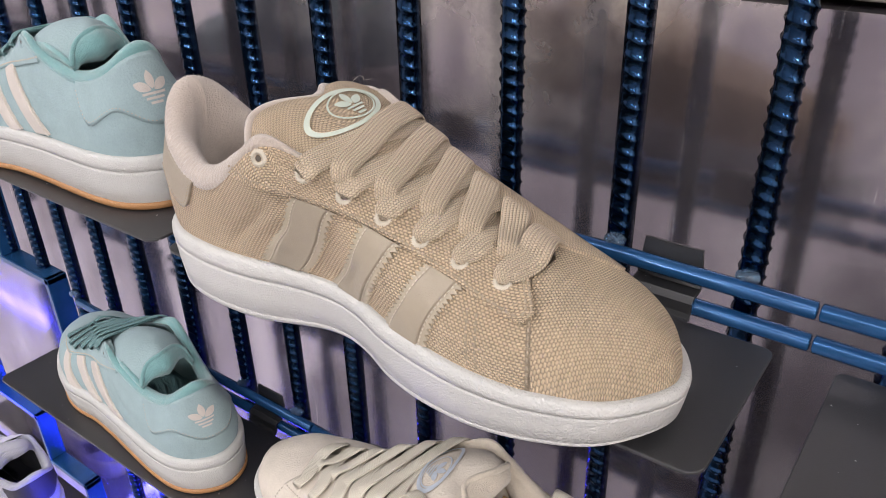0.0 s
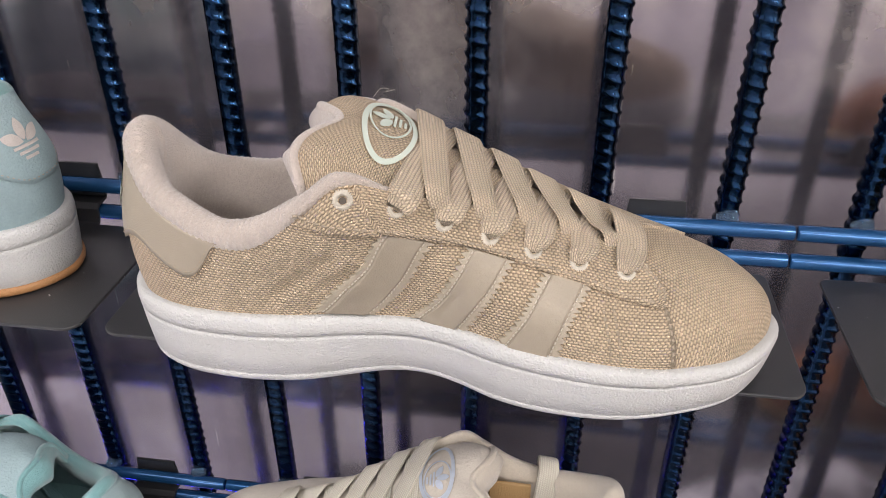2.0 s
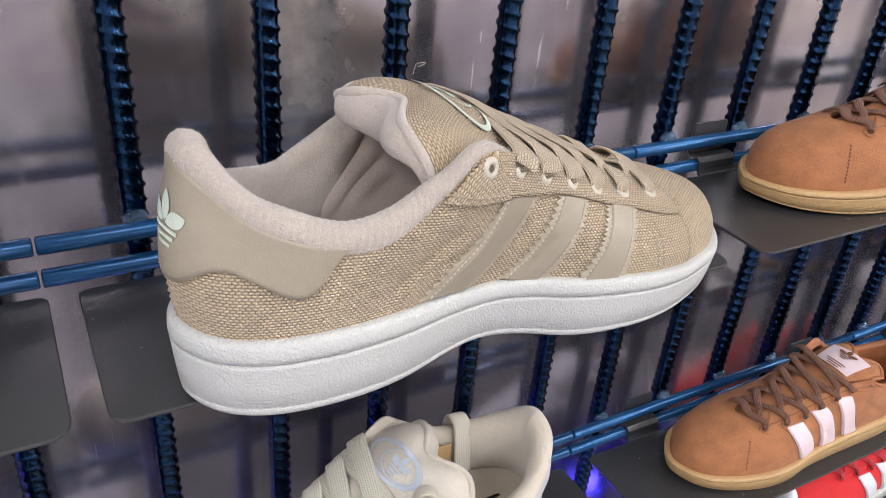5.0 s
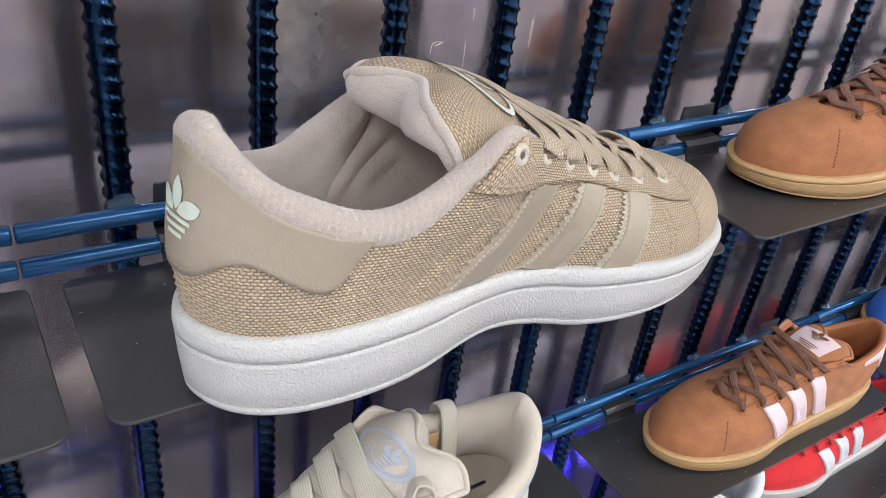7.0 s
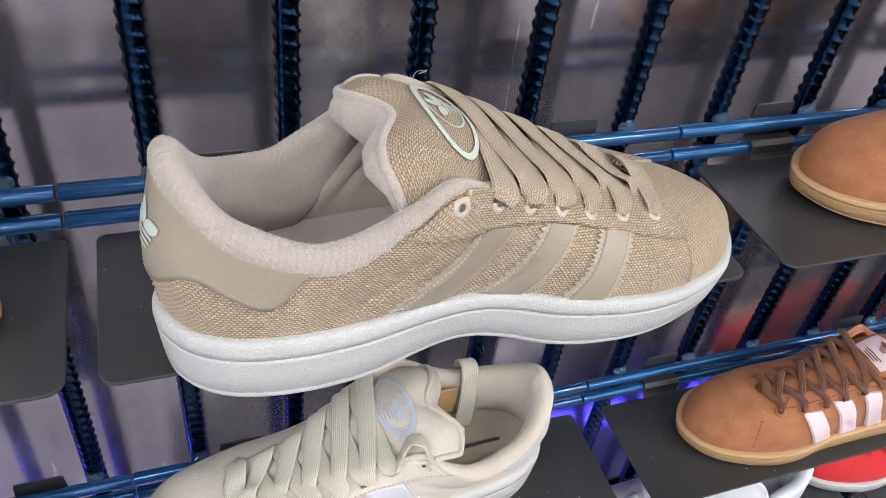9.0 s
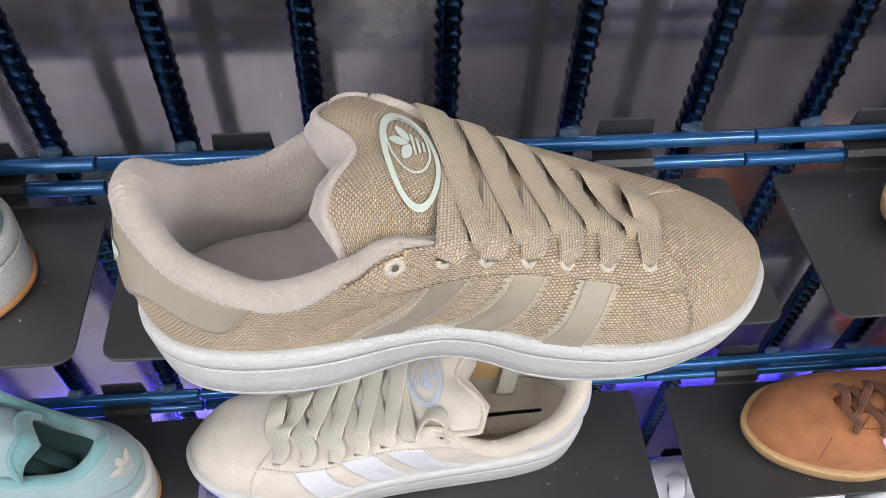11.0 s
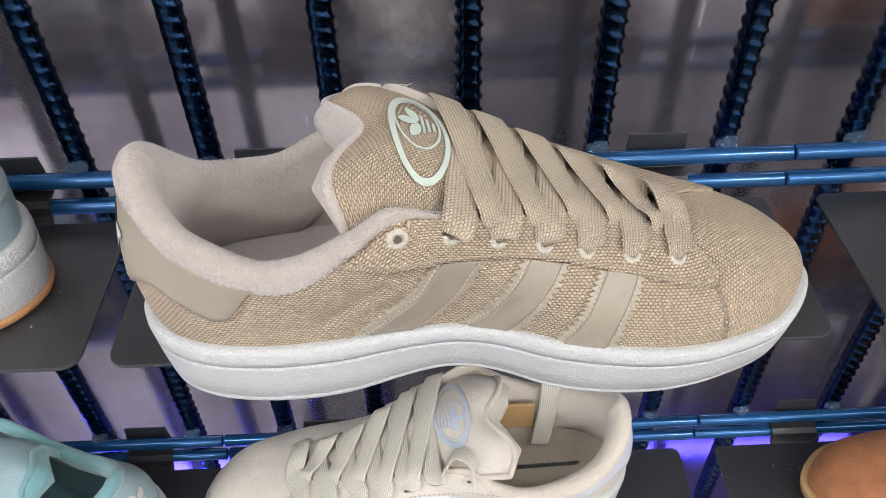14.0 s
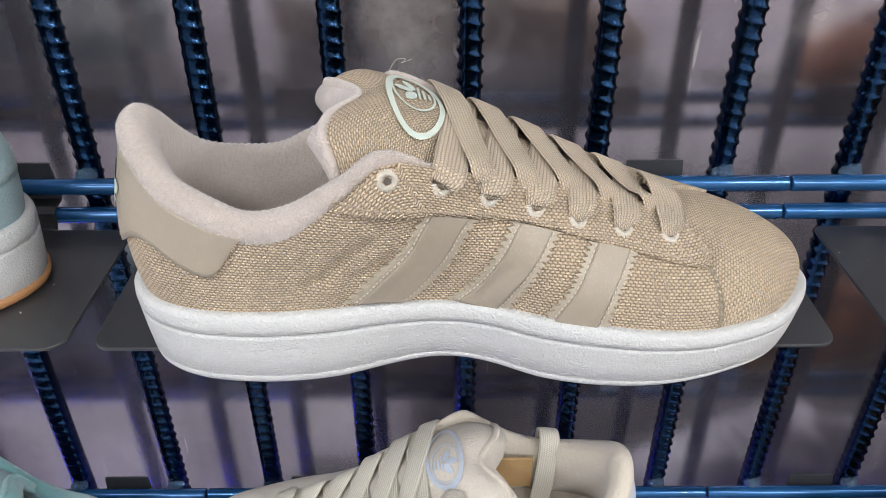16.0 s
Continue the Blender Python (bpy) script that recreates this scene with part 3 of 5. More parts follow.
OUTER_TOP = [(0.2390, 0.0205, 0.0635), (0.2355, 0.0250, 0.0645), (0.222, 0.0310, 0.0690), (0.198, 0.0370, 0.0770), (0.170, 0.0430, 0.0885), (0.140, 0.0490, 0.1005),
             (0.118, 0.0560, 0.1055), (0.103, 0.0570, 0.0960), (0.083, 0.0520, 0.0860), (0.061, 0.0470, 0.0825), (0.034, 0.0410, 0.0890), (0.0180, 0.0280, 0.1000)]
OUTER_FLARED = [(0.2390, 0.0205, 0.0635), (0.2355, 0.0250, 0.0645), (0.222, 0.0310, 0.0690), (0.198, 0.0370, 0.0770), (0.170, 0.0430, 0.0885), (0.140, 0.0490, 0.1005),
                (0.118, 0.0560, 0.1055), (0.103, 0.0630, 0.0900), (0.083, 0.0660, 0.0745), (0.061, 0.0590, 0.0665), (0.034, 0.0470, 0.0725), (0.0180, 0.0310, 0.0935)]
NS = len(INNER_BASE) + len(OUTER_BASE)
TOE = len(INNER_BASE) - 1


class Last:
    """The surface of an upper: s runs round the shoe from the heel over the inner side, t from the sole up to the opening."""

    def __init__(self, low=1.0, slim=1.0, flat=0.0, spread=1.0, flare=0.0):
        self.low, self.flat = low, flat
        base = np.array(INNER_BASE + OUTER_BASE) * (1, slim)
        outer_top = (1 - flare) * np.array(OUTER_TOP) + flare * np.array(OUTER_FLARED)
        top = np.concatenate([INNER_TOP, outer_top]) * (1, slim, 1)
        top[:, 1] = 0.018 + (top[:, 1] - 0.018) * spread
        top[:, 2] -= flat * np.clip((top[:, 0] - 0.10) / 0.10, 0, 1)
        self.base2, self.top = spline(base, True), spline(top, True)

    def rim(self, u):
        return self.low * np.interp(u, [0, 0.11, 0.15, 0.2, 0.25, 0.3], [0.0350, 0.0358, 0.0340, 0.0306, 0.0250, 0.0245])

    def ground(self, u):
        return 0.007 * np.clip((u - 0.225) / 0.075, 0, 1) ** 2

    def out2(self, s):
        d = self.base2(s + 0.02) - self.base2(s - 0.02)
        return unit(np.stack([d[..., 1], -d[..., 0]], -1))

    def raw(self, s, t):
        s, t = np.broadcast_arrays(np.asarray(s, float), np.asarray(t, float))
        b2, top, n2 = self.base2(s), self.top(s), self.out2(s)
        b = np.concatenate([b2, self.rim(b2[..., 0])[..., None]], -1)
        d = b - top
        h1, h2 = b.copy(), top.copy()
        lift = (top[..., 2] - b[..., 2])
        h1[..., :2] += n2 * (0.0035 + 0.0040 * np.clip((0.05 - b2[..., :1]) / 0.04, 0, 1))
        front = np.clip((b2[..., 0] - 0.13) / 0.09, 0, 1)[..., None]
        # the inner quarter swells under the first eyelets
        swell = np.where(s % NS < TOE, 0.0090 * np.exp(-((b2[..., 0] - 0.128) / 0.026) ** 2), 0.0)
        h2[..., :2] += n2 * swell[..., None]
        h1[..., :2] += n2 * (0.30 * swell)[..., None]
        h1[..., 2] += (0.52 + 0.13 * np.clip((b2[..., 0] - 0.22) / 0.06, 0, 1)) * lift
        h2[..., :2] += d[..., :2] * (0.25 + 0.27 * front) + n2 * 0.0015
        h2[..., 2] += d[..., 2] * (0.28 - 0.12 * front[..., 0])
        t = t[..., None]
        p = b * (1 - t) ** 3 + 3 * h1 * t * (1 - t) ** 2 + 3 * h2 * t ** 2 * (1 - t) + top * t ** 3
        # soft folds of the quarter, and the swell between them
        fold = 0.0
        for u0, w0, u1, w1, deep in ((0.080, 0.044, 0.120, 0.080, 0.0020), (0.098, 0.050, 0.124, 0.068, 0.0014), (0.155, 0.040, 0.166, 0.060, 0.0012)):
            length = math.hypot(u1 - u0, w1 - w0)
            along = ((p[..., 0] - u0) * (u1 - u0) + (p[..., 2] - w0) * (w1 - w0)) / length ** 2
            off = ((p[..., 0] - u0) * (w1 - w0) - (p[..., 2] - w0) * (u1 - u0)) / length
            window = np.clip(along * 4, 0, 1) * np.clip((1 - along) * 4, 0, 1)
            fold = fold - deep * window * (np.exp(-(off / 0.0030) ** 2) - 0.6 * np.exp(-((off - 0.007) / 0.0045) ** 2))
        p[..., :2] += n2 * fold[..., None]
        return p

    def at(self, s, t, off=0.0):
        p = self.raw(s, t)
        if np.all(np.asarray(off) == 0):
            return p
        n = self.normal(s, t)
        return p + n * np.asarray(off)[..., None]

    def normal(self, s, t):
        s, t = np.broadcast_arrays(np.asarray(s, float), np.asarray(t, float))
        ds = self.raw(s + 0.03, t) - self.raw(s - 0.03, t)
        dt = self.raw(s, np.minimum(t + 0.01, 1.0)) - self.raw(s, np.maximum(t - 0.01, 0.0))
        return unit(np.cross(ds, dt))

    def find(self, u, w, outer=False):
        """(s, t) of the place u along and w up on one side."""
        w = w - self.flat * min(1.0, max(0.0, (u - 0.10) / 0.10)) * min(1.0, max(0.0, (w - 0.035) / 0.02))
        lo, hi = (TOE, NS) if outer else (0, TOE)
        ss, tt = np.meshgrid(np.linspace(lo, hi, 160), np.linspace(0, 1, 80), indexing="ij")
        g = self.raw(ss, tt)
        k = np.argmin((g[..., 0] - u) ** 2 + (g[..., 2] - w) ** 2)
        s, t = ss.ravel()[k], tt.ravel()[k]
        for _ in range(6):
            p = self.raw(s, t)
            ps, pt = (self.raw(s + 0.01, t) - p) / 0.01, (self.raw(s, t + 0.005) - p) / 0.005
            jac = np.array([[ps[0], pt[0]], [ps[2], pt[2]]])
            if abs(np.linalg.det(jac)) < 1e-9:
                break
            step = np.linalg.solve(jac, [u - p[0], w - p[2]])
            s, t = s + np.clip(step[0], -0.3, 0.3), float(np.clip(t + np.clip(step[1], -0.1, 0.1), 0, 1))
        return s, t


def sheet(name, last, s, t, mat, parent, thick=0.0009, label="", smooth=True, tuck=0.0):
    """A piece laid on the upper: grids of s and t, raised by its thickness, with a turned-down rim; tuck: how far its rim folds back underneath."""
    rings = 2 if tuck else 1
    n, m = s.shape
    off = np.full((n, m), thick)
    if tuck:
        off = np.pad(off, 1, constant_values=thick * 0.42)
    pad_s, pad_t = np.pad(s, rings, "edge"), np.pad(t, rings, "edge")
    off = np.pad(off, 1, constant_values=-0.0010)
    p = last.at(pad_s, pad_t, off)
    inner = p[rings:-rings, rings:-rings]
    if tuck:
        a, b = unit(inner[:, 1] - inner[:, 0]) * tuck, unit(inner[1] - inner[0]) * tuck
        c, d = unit(inner[:, -2] - inner[:, -1]) * tuck, unit(inner[-2] - inner[-1]) * tuck
        p[2:-2, 0] += a
        p[2:-2, -1] += c
        p[0, 2:-2] += b
        p[-1, 2:-2] += d
        for ri, ci, k in ((0, 0, (0, 0)), (0, -1, (0, -1)), (-1, 0, (-1, 0)), (-1, -1, (-1, -1))):
            p[ri, ci] += (a if ci == 0 else c)[k[0]] + (b if ri == 0 else d)[k[1]]
    lv = np.concatenate([np.zeros((n, 1)), np.cumsum(np.linalg.norm(np.diff(inner, axis=1), axis=-1), 1)], 1)
    lv = lv - lv[:, -1:]
    uvs = np.stack([np.pad(inner[..., 0], rings, "edge") * 1.06, np.pad(lv, rings, "edge")], -1).reshape(-1, 2)
    return mesh_ob(name, p.reshape(-1, 3), grid_faces(n + 2 * rings, m + 2 * rings), mat, parent, label, smooth, uvs)


def stitch_row(name, last, s, t, mat, parent, off=0.0012, length=0.0022, gap=0.0009, width=0.00055):
    """Stitches along a line of s and t."""
    p, nrm = last.at(s, t, np.full(np.shape(s), off)), last.normal(s, t)
    acc = np.concatenate([[0], np.cumsum(np.linalg.norm(np.diff(p, axis=0), axis=-1))])
    verts, faces = [], []
    for a in np.arange(gap, acc[-1] - length, length + gap):
        q = [np.array([np.interp(a + length * k, acc, p[:, i]) for i in range(3)]) for k in (0, 0.5, 1)]
        n = unit(np.array([np.interp(a, acc, nrm[:, i]) for i in range(3)]))
        side = unit(np.cross(n, q[2] - q[0])) * width
        base = len(verts)
        for k, h in ((0, -0.0003), (1, 0.00035), (2, -0.0003)):
            verts += [q[k] + side - n * 0.0004, q[k] + side * 0.7 + n * h, q[k] - side * 0.7 + n * h, q[k] - side - n * 0.0004]
        faces += grid_faces(3, 4, base=base, flip=True)
    if not verts:
        return None
    return mesh_ob(name, verts, faces, mat, parent)


def line(points, n=60):
    """Resampled polyline of (s, t) pairs."""
    p = np.array(points, float)
    x = np.linspace(0, len(p) - 1, n)
    f = spline(p)(x) if len(p) > 2 else p[0] + (p[1] - p[0]) * x[:, None]
    return f[:, 0], f[:, 1]


def ribbon(name, path, across, mat, parent, width=0.0085, thick=0.0017, widths=None, label="", n=40):
    """A flat lace along a path; across: the direction of its width at each control point."""
    path, across = np.array(path, float), np.array(across, float)
    x = np.linspace(0, len(path) - 1, n)
    p, a = spline(path)(x), unit(spline(across)(x))
    w = np.interp(x, np.arange(len(path)), widths if widths is not None else [width] * len(path))
    tang = unit(np.gradient(p, axis=0))
    up = unit(np.cross(tang, a))
    up = np.where(up[:, 2:3] < 0, -up, up)
    a = unit(np.cross(up, tang))
    shape = [(-0.5, 0.0), (-0.42, 0.42), (-0.15, 0.5), (0.15, 0.5), (0.42, 0.42), (0.5, 0.0), (0.42, -0.45), (-0.42, -0.45)]
    ring = np.stack([p + a * (w * k)[:, None] + up * (thick * h) for k, h in shape], 1)
    acc = np.concatenate([[0], np.cumsum(np.linalg.norm(np.diff(p, axis=0), axis=-1))])
    uv = np.stack([np.repeat(acc, 8), np.tile([k * width for k, _ in shape], n)], -1)
    faces = grid_faces(n, 8, wrap_m=True)
    faces += [tuple(range(8)), tuple(range((n - 1) * 8, n * 8))[::-1]]
    ob = mesh_ob(name, ring.reshape(-1, 3), faces, mat, parent, label, uv=uv)
    return ob


class Tongue:
    """k from the throat's front to the tip, a across in radians; a broad flat arch that widens towards a notched tip."""

    def __init__(self, slim=1.0, flat=0.0, back=0.0, rise=0.0, notch=0.12):
        mid = np.array([(0.246, 0.018, 0.0560), (0.222, 0.018, 0.0640), (0.197, 0.0185, 0.0750), (0.172, 0.0185, 0.0862), (0.150, 0.0180, 0.0968), (0.130, 0.0170, 0.1083), (0.111, 0.0165, 0.1152), (0.092, 0.0160, 0.1188)])
        ease = np.array([0, 0, 0, 0.05, 0.2, 0.5, 0.8, 1.0])
        mid[:, 0] -= back * ease
        mid[:, 2] -= flat * np.clip((mid[:, 0] - 0.10) / 0.10, 0, 1)
        mid[:, 2] += rise * ease
        self.mid = spline(mid)
        self.near = spline([(0.018,), (0.019,), (0.021,), (0.026,), (0.032,), (0.0380,), (0.0420,), (0.0415,)])
        self.far = spline([(0.018,), (0.019,), (0.021,), (0.026,), (0.032,), (0.0380,), (0.0410,), (0.0405,)])
        self.arch = spline([(0.030,), (0.030,), (0.035,), (0.045,), (0.055,), (0.065,), (0.078,), (0.095,)])
        self.far_arch = spline([(0.030,), (0.030,), (0.035,), (0.045,), (0.060,), (0.100,), (0.090,), (0.056,)])
        self.slim, self.notch = slim, notch

    def at(self, k, a, off=0.0, notch=None):
        notch = self.notch if notch is None else notch
        k, a = np.broadcast_arrays(np.asarray(k, float), np.asarray(a, float))
        b = a / 1.2
        x = k * (1 - notch * (np.exp(-((b - 0.05) / 0.42) ** 2) + 0.42 * np.maximum(b, 0) ** 2 - np.minimum(notch, 0) * 8 * b ** 4)) * 7
        x = x * (1 - (0.065 * np.clip((-b - 0.70) / 0.32, 0, 1) ** 2 + 0.045 * np.clip((b - 0.55) / 0.47, 0, 1) ** 2) * np.clip(k * 4 - 3, 0, 1) * (notch > 0))
        c, h = self.mid(x), np.where(b > 0, self.far(x)[..., 0], self.near(x)[..., 0]) * b
        r = np.where(b > 0, self.far_arch(x)[..., 0], self.arch(x)[..., 0])
        t = unit(self.mid(np.minimum(x + 0.05, 7)) - self.mid(np.maximum(x - 0.05, 0)))
        side = np.zeros_like(c)
        side[..., 0], side[..., 1] = -0.17 * np.clip(k * 1.6 - 0.5, 0, 1), 1.0
        side = unit(side)
        up = unit(np.cross(side, t))
        up = np.where(up[..., 2:3] < 0, -up, up)
        side = side * self.slim
        out = unit(up + side * (h / r)[..., None])
        return c + side * h[..., None] - up * (h ** 2 / (2 * r) + 0.011 * np.clip(-b, 0, 1.02) ** 10 * np.clip(k * 5 - 3.75, 0, 1))[..., None] + out * np.asarray(off)[..., None]

    def angle(self, k, h):
        """The a at which the arch lies h metres to the far side of its middle."""
        half = self.far if h > 0 else self.near
        return 1.2 * float(np.clip(h / half(np.array(k * 7.0))[0], -1, 1))


def disc_shape(name, fn, rings, mat, parent, label=""):
    """A flat print on a surface: fn(x, y) puts a plane's point on it; rings: closed outlines of equal length, each joined to the next."""
    verts = [fn(x, y) for ring in rings for x, y in ring]
    n = len(rings[0])
    faces = []
    for i in range(0, len(rings), 2):
        faces += [(i * n + j, i * n + (j + 1) % n, (i + 1) * n + (j + 1) % n, (i + 1) * n + j) for j in range(n)]
    return mesh_ob(name, verts, faces, mat, parent, label)


def ellipse(cx, cy, rx, ry, turn=0.0, n=48):
    out = []
    for k in range(n):
        a = 2 * math.pi * k / n
        x, y = rx * math.cos(a), ry * math.sin(a)
        out.append((cx + x * math.cos(turn) - y * math.sin(turn), cy + x * math.sin(turn) + y * math.cos(turn)))
    return out


def leaf_rings(cx, cy, length, width, turn, n=24):
    """An outline pointed at both ends, and its shrunken core."""
    out, core = [], []
    for k in range(n):
        a = 2 * math.pi * k / n
        x, y = 0.5 * length * math.cos(a), 0.5 * width * math.sin(a) * abs(math.sin(a)) ** 0.7
        for ring, f in ((out, 1.0), (core, 0.02)):
            ring.append((cx + f * (x * math.cos(turn) - y * math.sin(turn)), cy + f * (x * math.sin(turn) + y * math.cos(turn))))
    return [out, core]


def bar_rings(cx, cy, length, width, n=24):
    out, core = [], []
    for k in range(n):
        a = 2 * math.pi * k / n
        x = max(-1, min(1, 1.6 * math.cos(a))) * length / 2
        y = max(-1, min(1, 1.6 * math.sin(a))) * width / 2
        out.append((cx + x, cy + y))
        core.append((cx + x * 0.02, cy + y * 0.02))
    return [out, core]


def emblem(fn, size, mat, parent):
    """Three leaves over three bars, as plain shapes."""
    for turn, cx, cy in ((90, 0, 0.28), (150, -0.27, 0.12), (30, 0.27, 0.12)):
        disc_shape("leaf", fn, [[(x * size, y * size) for x, y in r] for r in leaf_rings(cx, cy, 0.52, 0.26, radians(turn))], mat, parent)
    for k in range(3):
        disc_shape("bar", fn, [[(x * size, y * size) for x, y in r] for r in bar_rings(0, -0.10 - 0.13 * k, 0.62 - 0.16 * k, 0.07)], mat, parent)


def make_shoe(label, st):
    """st: the style, a dict of materials and measures."""
    fine = st.get("fine", False)
    last = Last(st.get("sole", 1.0), st.get("slim", 1.0), st.get("flat", 0.0), st.get("spread", 1.0), st.get("flare", 0.0))
    outer = st.get("outer", False)
    root = tagged(new("shoe"), label, "shoe", "shoes on the display")
    ns, nt_ = (312, 40) if fine else (130, 18)
    s = np.arange(ns) * NS / ns

    # sole
    b2, n2 = last.base2(s), last.out2(s)
    zb = last.ground(b2[:, 0])
    zt = last.rim(b2[:, 0]) + 0.0022
    gum = st.get("gum")
    arch = np.exp(-((b2[:, 0] - 0.138) / 0.034) ** 2) * np.where(s <= TOE, 1.0, 0.15)
    low = zb + 0.0030 * arch
    loops = [(-0.0100, 0.0), (-0.0045, 0.0), (-0.0020, 0.02), (-0.0008, 0.07), (-0.0004, 0.135), (-0.0007, 0.145), (-0.0003, 0.155), (0.0009, 0.45), (0.0016, 0.69), (0.0017, 0.722), (0.0003, 0.735), (0.0003, 0.748), (0.0018, 0.762), (0.0021, 0.85), (0.0018, 0.95), (0.0008, 1.0), (-0.0012, 1.02), (-0.0045, 1.0)]

    def sole_mesh(name, use, mat, lab, cap):
        pts = []
        for off, fr in use:
            q = b2 + n2 * (off + 0.0026 - 0.0040 * arch * (1 - fr))[:, None]
            pts.append(np.concatenate([q, (low + fr * (zt - low))[:, None]], -1))
        pts = np.stack(pts, 1)
        faces = grid_faces(ns, len(use), wrap_n=True)
        if cap:
            faces.append(tuple(i * len(use) for i in range(ns))[::-1])
        return mesh_ob(name, pts.reshape(-1, 3), faces, mat, root, lab)
    if gum:
        sole_mesh("outsole", [(-0.010, 0.0), (-0.003, 0.0), (-0.0003, 0.02), (0.0008, 0.06), (0.0008, 0.13), (-0.0008, 0.15)], gum, "gum rubber outsole", True)
        sole_mesh("midsole", [(-0.0010, 0.13)] + loops[5:], st["sole_mat"], "", False)
    else:
        sole_mesh("sole", loops, st["sole_mat"], "white rubber cupsole with a moulded groove", True)

    # upper with a map of metres for the weave
    tt = np.linspace(0, 1, nt_)
    S, T = np.meshgrid(s, tt, indexing="ij")
    P = last.at(S, T)
    up_len = np.concatenate([np.zeros((ns, 1)), np.cumsum(np.linalg.norm(np.diff(P, axis=1), axis=-1), 1)], 1)
    side_uv = np.stack([P[..., 0], up_len], -1)
    toe_uv = np.stack([P[..., 1] + n2[:, None, 1] * (0.066 - P[..., 2]) * 0.5, P[..., 0] + n2[:, None, 0] * (0.066 - P[..., 2]) * 0.5], -1)
    is_toe = ((s > 10.85) & (s < 2 * TOE - 10.85))
    U = np.where(is_toe[:, None, None], toe_uv, side_uv)
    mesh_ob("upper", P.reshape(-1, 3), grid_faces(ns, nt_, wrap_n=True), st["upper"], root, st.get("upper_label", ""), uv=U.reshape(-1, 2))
    inner = last.at(S, T * 0.985 + 0.005, np.where(T > 0.9, -0.0025, -0.0035))
    mesh_ob("lining", inner.reshape(-1, 3), grid_faces(ns, nt_, wrap_n=True, flip=True), st["inside"], root, st.get("inside_label", ""))
    q = b2 - n2 * 0.002
    zi = last.rim(b2[:, 0]) + 0.004
    rim = np.concatenate([q, zi[:, None]], -1)
    cores = [np.concatenate([(q * f + (1 - f) * np.array([np.clip(q[:, 0], 0.04, 0.26), 0.008 + 0.04 * np.clip(q[:, 0], 0.04, 0.26)]).T), (zi - 0.002 * (1 - f))[:, None]], -1) for f in (1.0, 0.8, 0.4, 0.05)]
    mesh_ob("insole", np.stack(cores, 1).reshape(-1, 3), grid_faces(ns, 4, wrap_n=True), st["insole"], root)

    # padded collar, turning over the edge and running down inside to the insole
    end = 7.0
    cs = np.linspace(end, -end, 760 if fine else 80)
    top, c2, cb = last.at(cs, np.ones_like(cs)), last.out2(cs), last.base2(cs)
    heel = np.exp(-(cs / 2.2) ** 2)
    fade = np.clip((end - np.abs(cs)) / 1.1, 0.02, 1) ** 0.5
    size = np.interp(np.abs(cs), [0, 2, 3.5, 5.0, 6.0, 7.0], [1.00, 1.0, 0.95, 0.66, 0.42, 0.28]) * fade * st.get("collar_size", 1.0)
    inner_floor = last.rim(cb[:, 0]) + 0.0035
    prof = [(0.0006, -0.0030), (0.0016, 0.0002), (0.0012, 0.0036), (-0.0006, 0.0066), (-0.0036, 0.0086), (-0.0070, 0.0086), (-0.0100, 0.0066), (-0.0122, 0.0030), (-0.0132, -0.0015)]
    rows = [np.concatenate([top[:, :2] + c2 * (o * size)[:, None], (top[:, 2] + h * size)[:, None]], -1) for o, h in prof]
    # the pile ends at a slanting cut edge; ahead of it the thin lining shows
    reach = np.interp(top[:, 0], [0.068, 0.080, 0.105, 0.112], [1.0, 0.72, 0.16, 0.10])
    for g, push in ((0.12, 0.0137), (0.28, 0.0135), (0.5, 0.0115), (0.75, 0.008), (0.97, 0.0062), (1.0, 0.0040)):
        gg = (g * reach)[:, None]
        xy = top[:, :2] * (1 - gg) + cb * gg - c2 * (push * np.maximum(size, 0.75 * g ** 0.3))[:, None]
        z0 = top[:, 2] - 0.0015 * size
        rows.append(np.concatenate([xy, z0[:, None] * (1 - gg) + inner_floor[:, None] * gg], -1))
    ring = np.stack(rows, 1)
    if fine:
        # creases and softness of the pile
        jit = np.array([[noise.noise(Vector(p) * 55.0) for p in row] for row in ring])
        ring[..., 2] += jit * 0.0009
        ring[..., 1] += jit * 0.0006
        # twisted ribs across the roll
        run = np.concatenate([[0], np.cumsum(np.linalg.norm(np.diff(top, axis=0), axis=-1))])
        centre = 0.5 * (ring[:, 1] + ring[:, 7])
        for r in range(8):
            wave = np.abs(np.sin(math.pi * (run / 0.0031 + 0.22 * r))) - 0.5
            ring[:, r] += unit(ring[:, r] - centre) * (0.00065 * wave * size * (1.0 if r < 5 else 0.5))[:, None]
    acc = np.concatenate([[0], np.cumsum(np.linalg.norm(np.diff(top, axis=0), axis=-1))])
    down = np.concatenate([[0], np.cumsum(np.linalg.norm(np.diff(ring[len(cs) // 2], axis=0), axis=-1))])
    uv = np.stack(np.meshgrid(acc, down, indexing="ij"), -1).reshape(-1, 2)
    mesh_ob("collar", ring.reshape(-1, 3), grid_faces(len(cs), len(rows), flip=False), st["collar"], root, st.get("collar_label", "padded collar"), uv=uv)

    if fine:
        # loose fibres that stand off the pile
        rng = np.random.default_rng(5)
        n_hair = 4200
        ci, ri = rng.integers(8, len(cs) - 12, n_hair), rng.integers(1, 10, n_hair)
        mix = rng.random((n_hair, 2, 1))
        p0 = ring[ci, ri] * (1 - mix[:, 0]) + ring[ci + 1, ri] * mix[:, 0]
        p0 = p0 * (1 - mix[:, 1]) + ring[ci, ri + 1] * mix[:, 1]
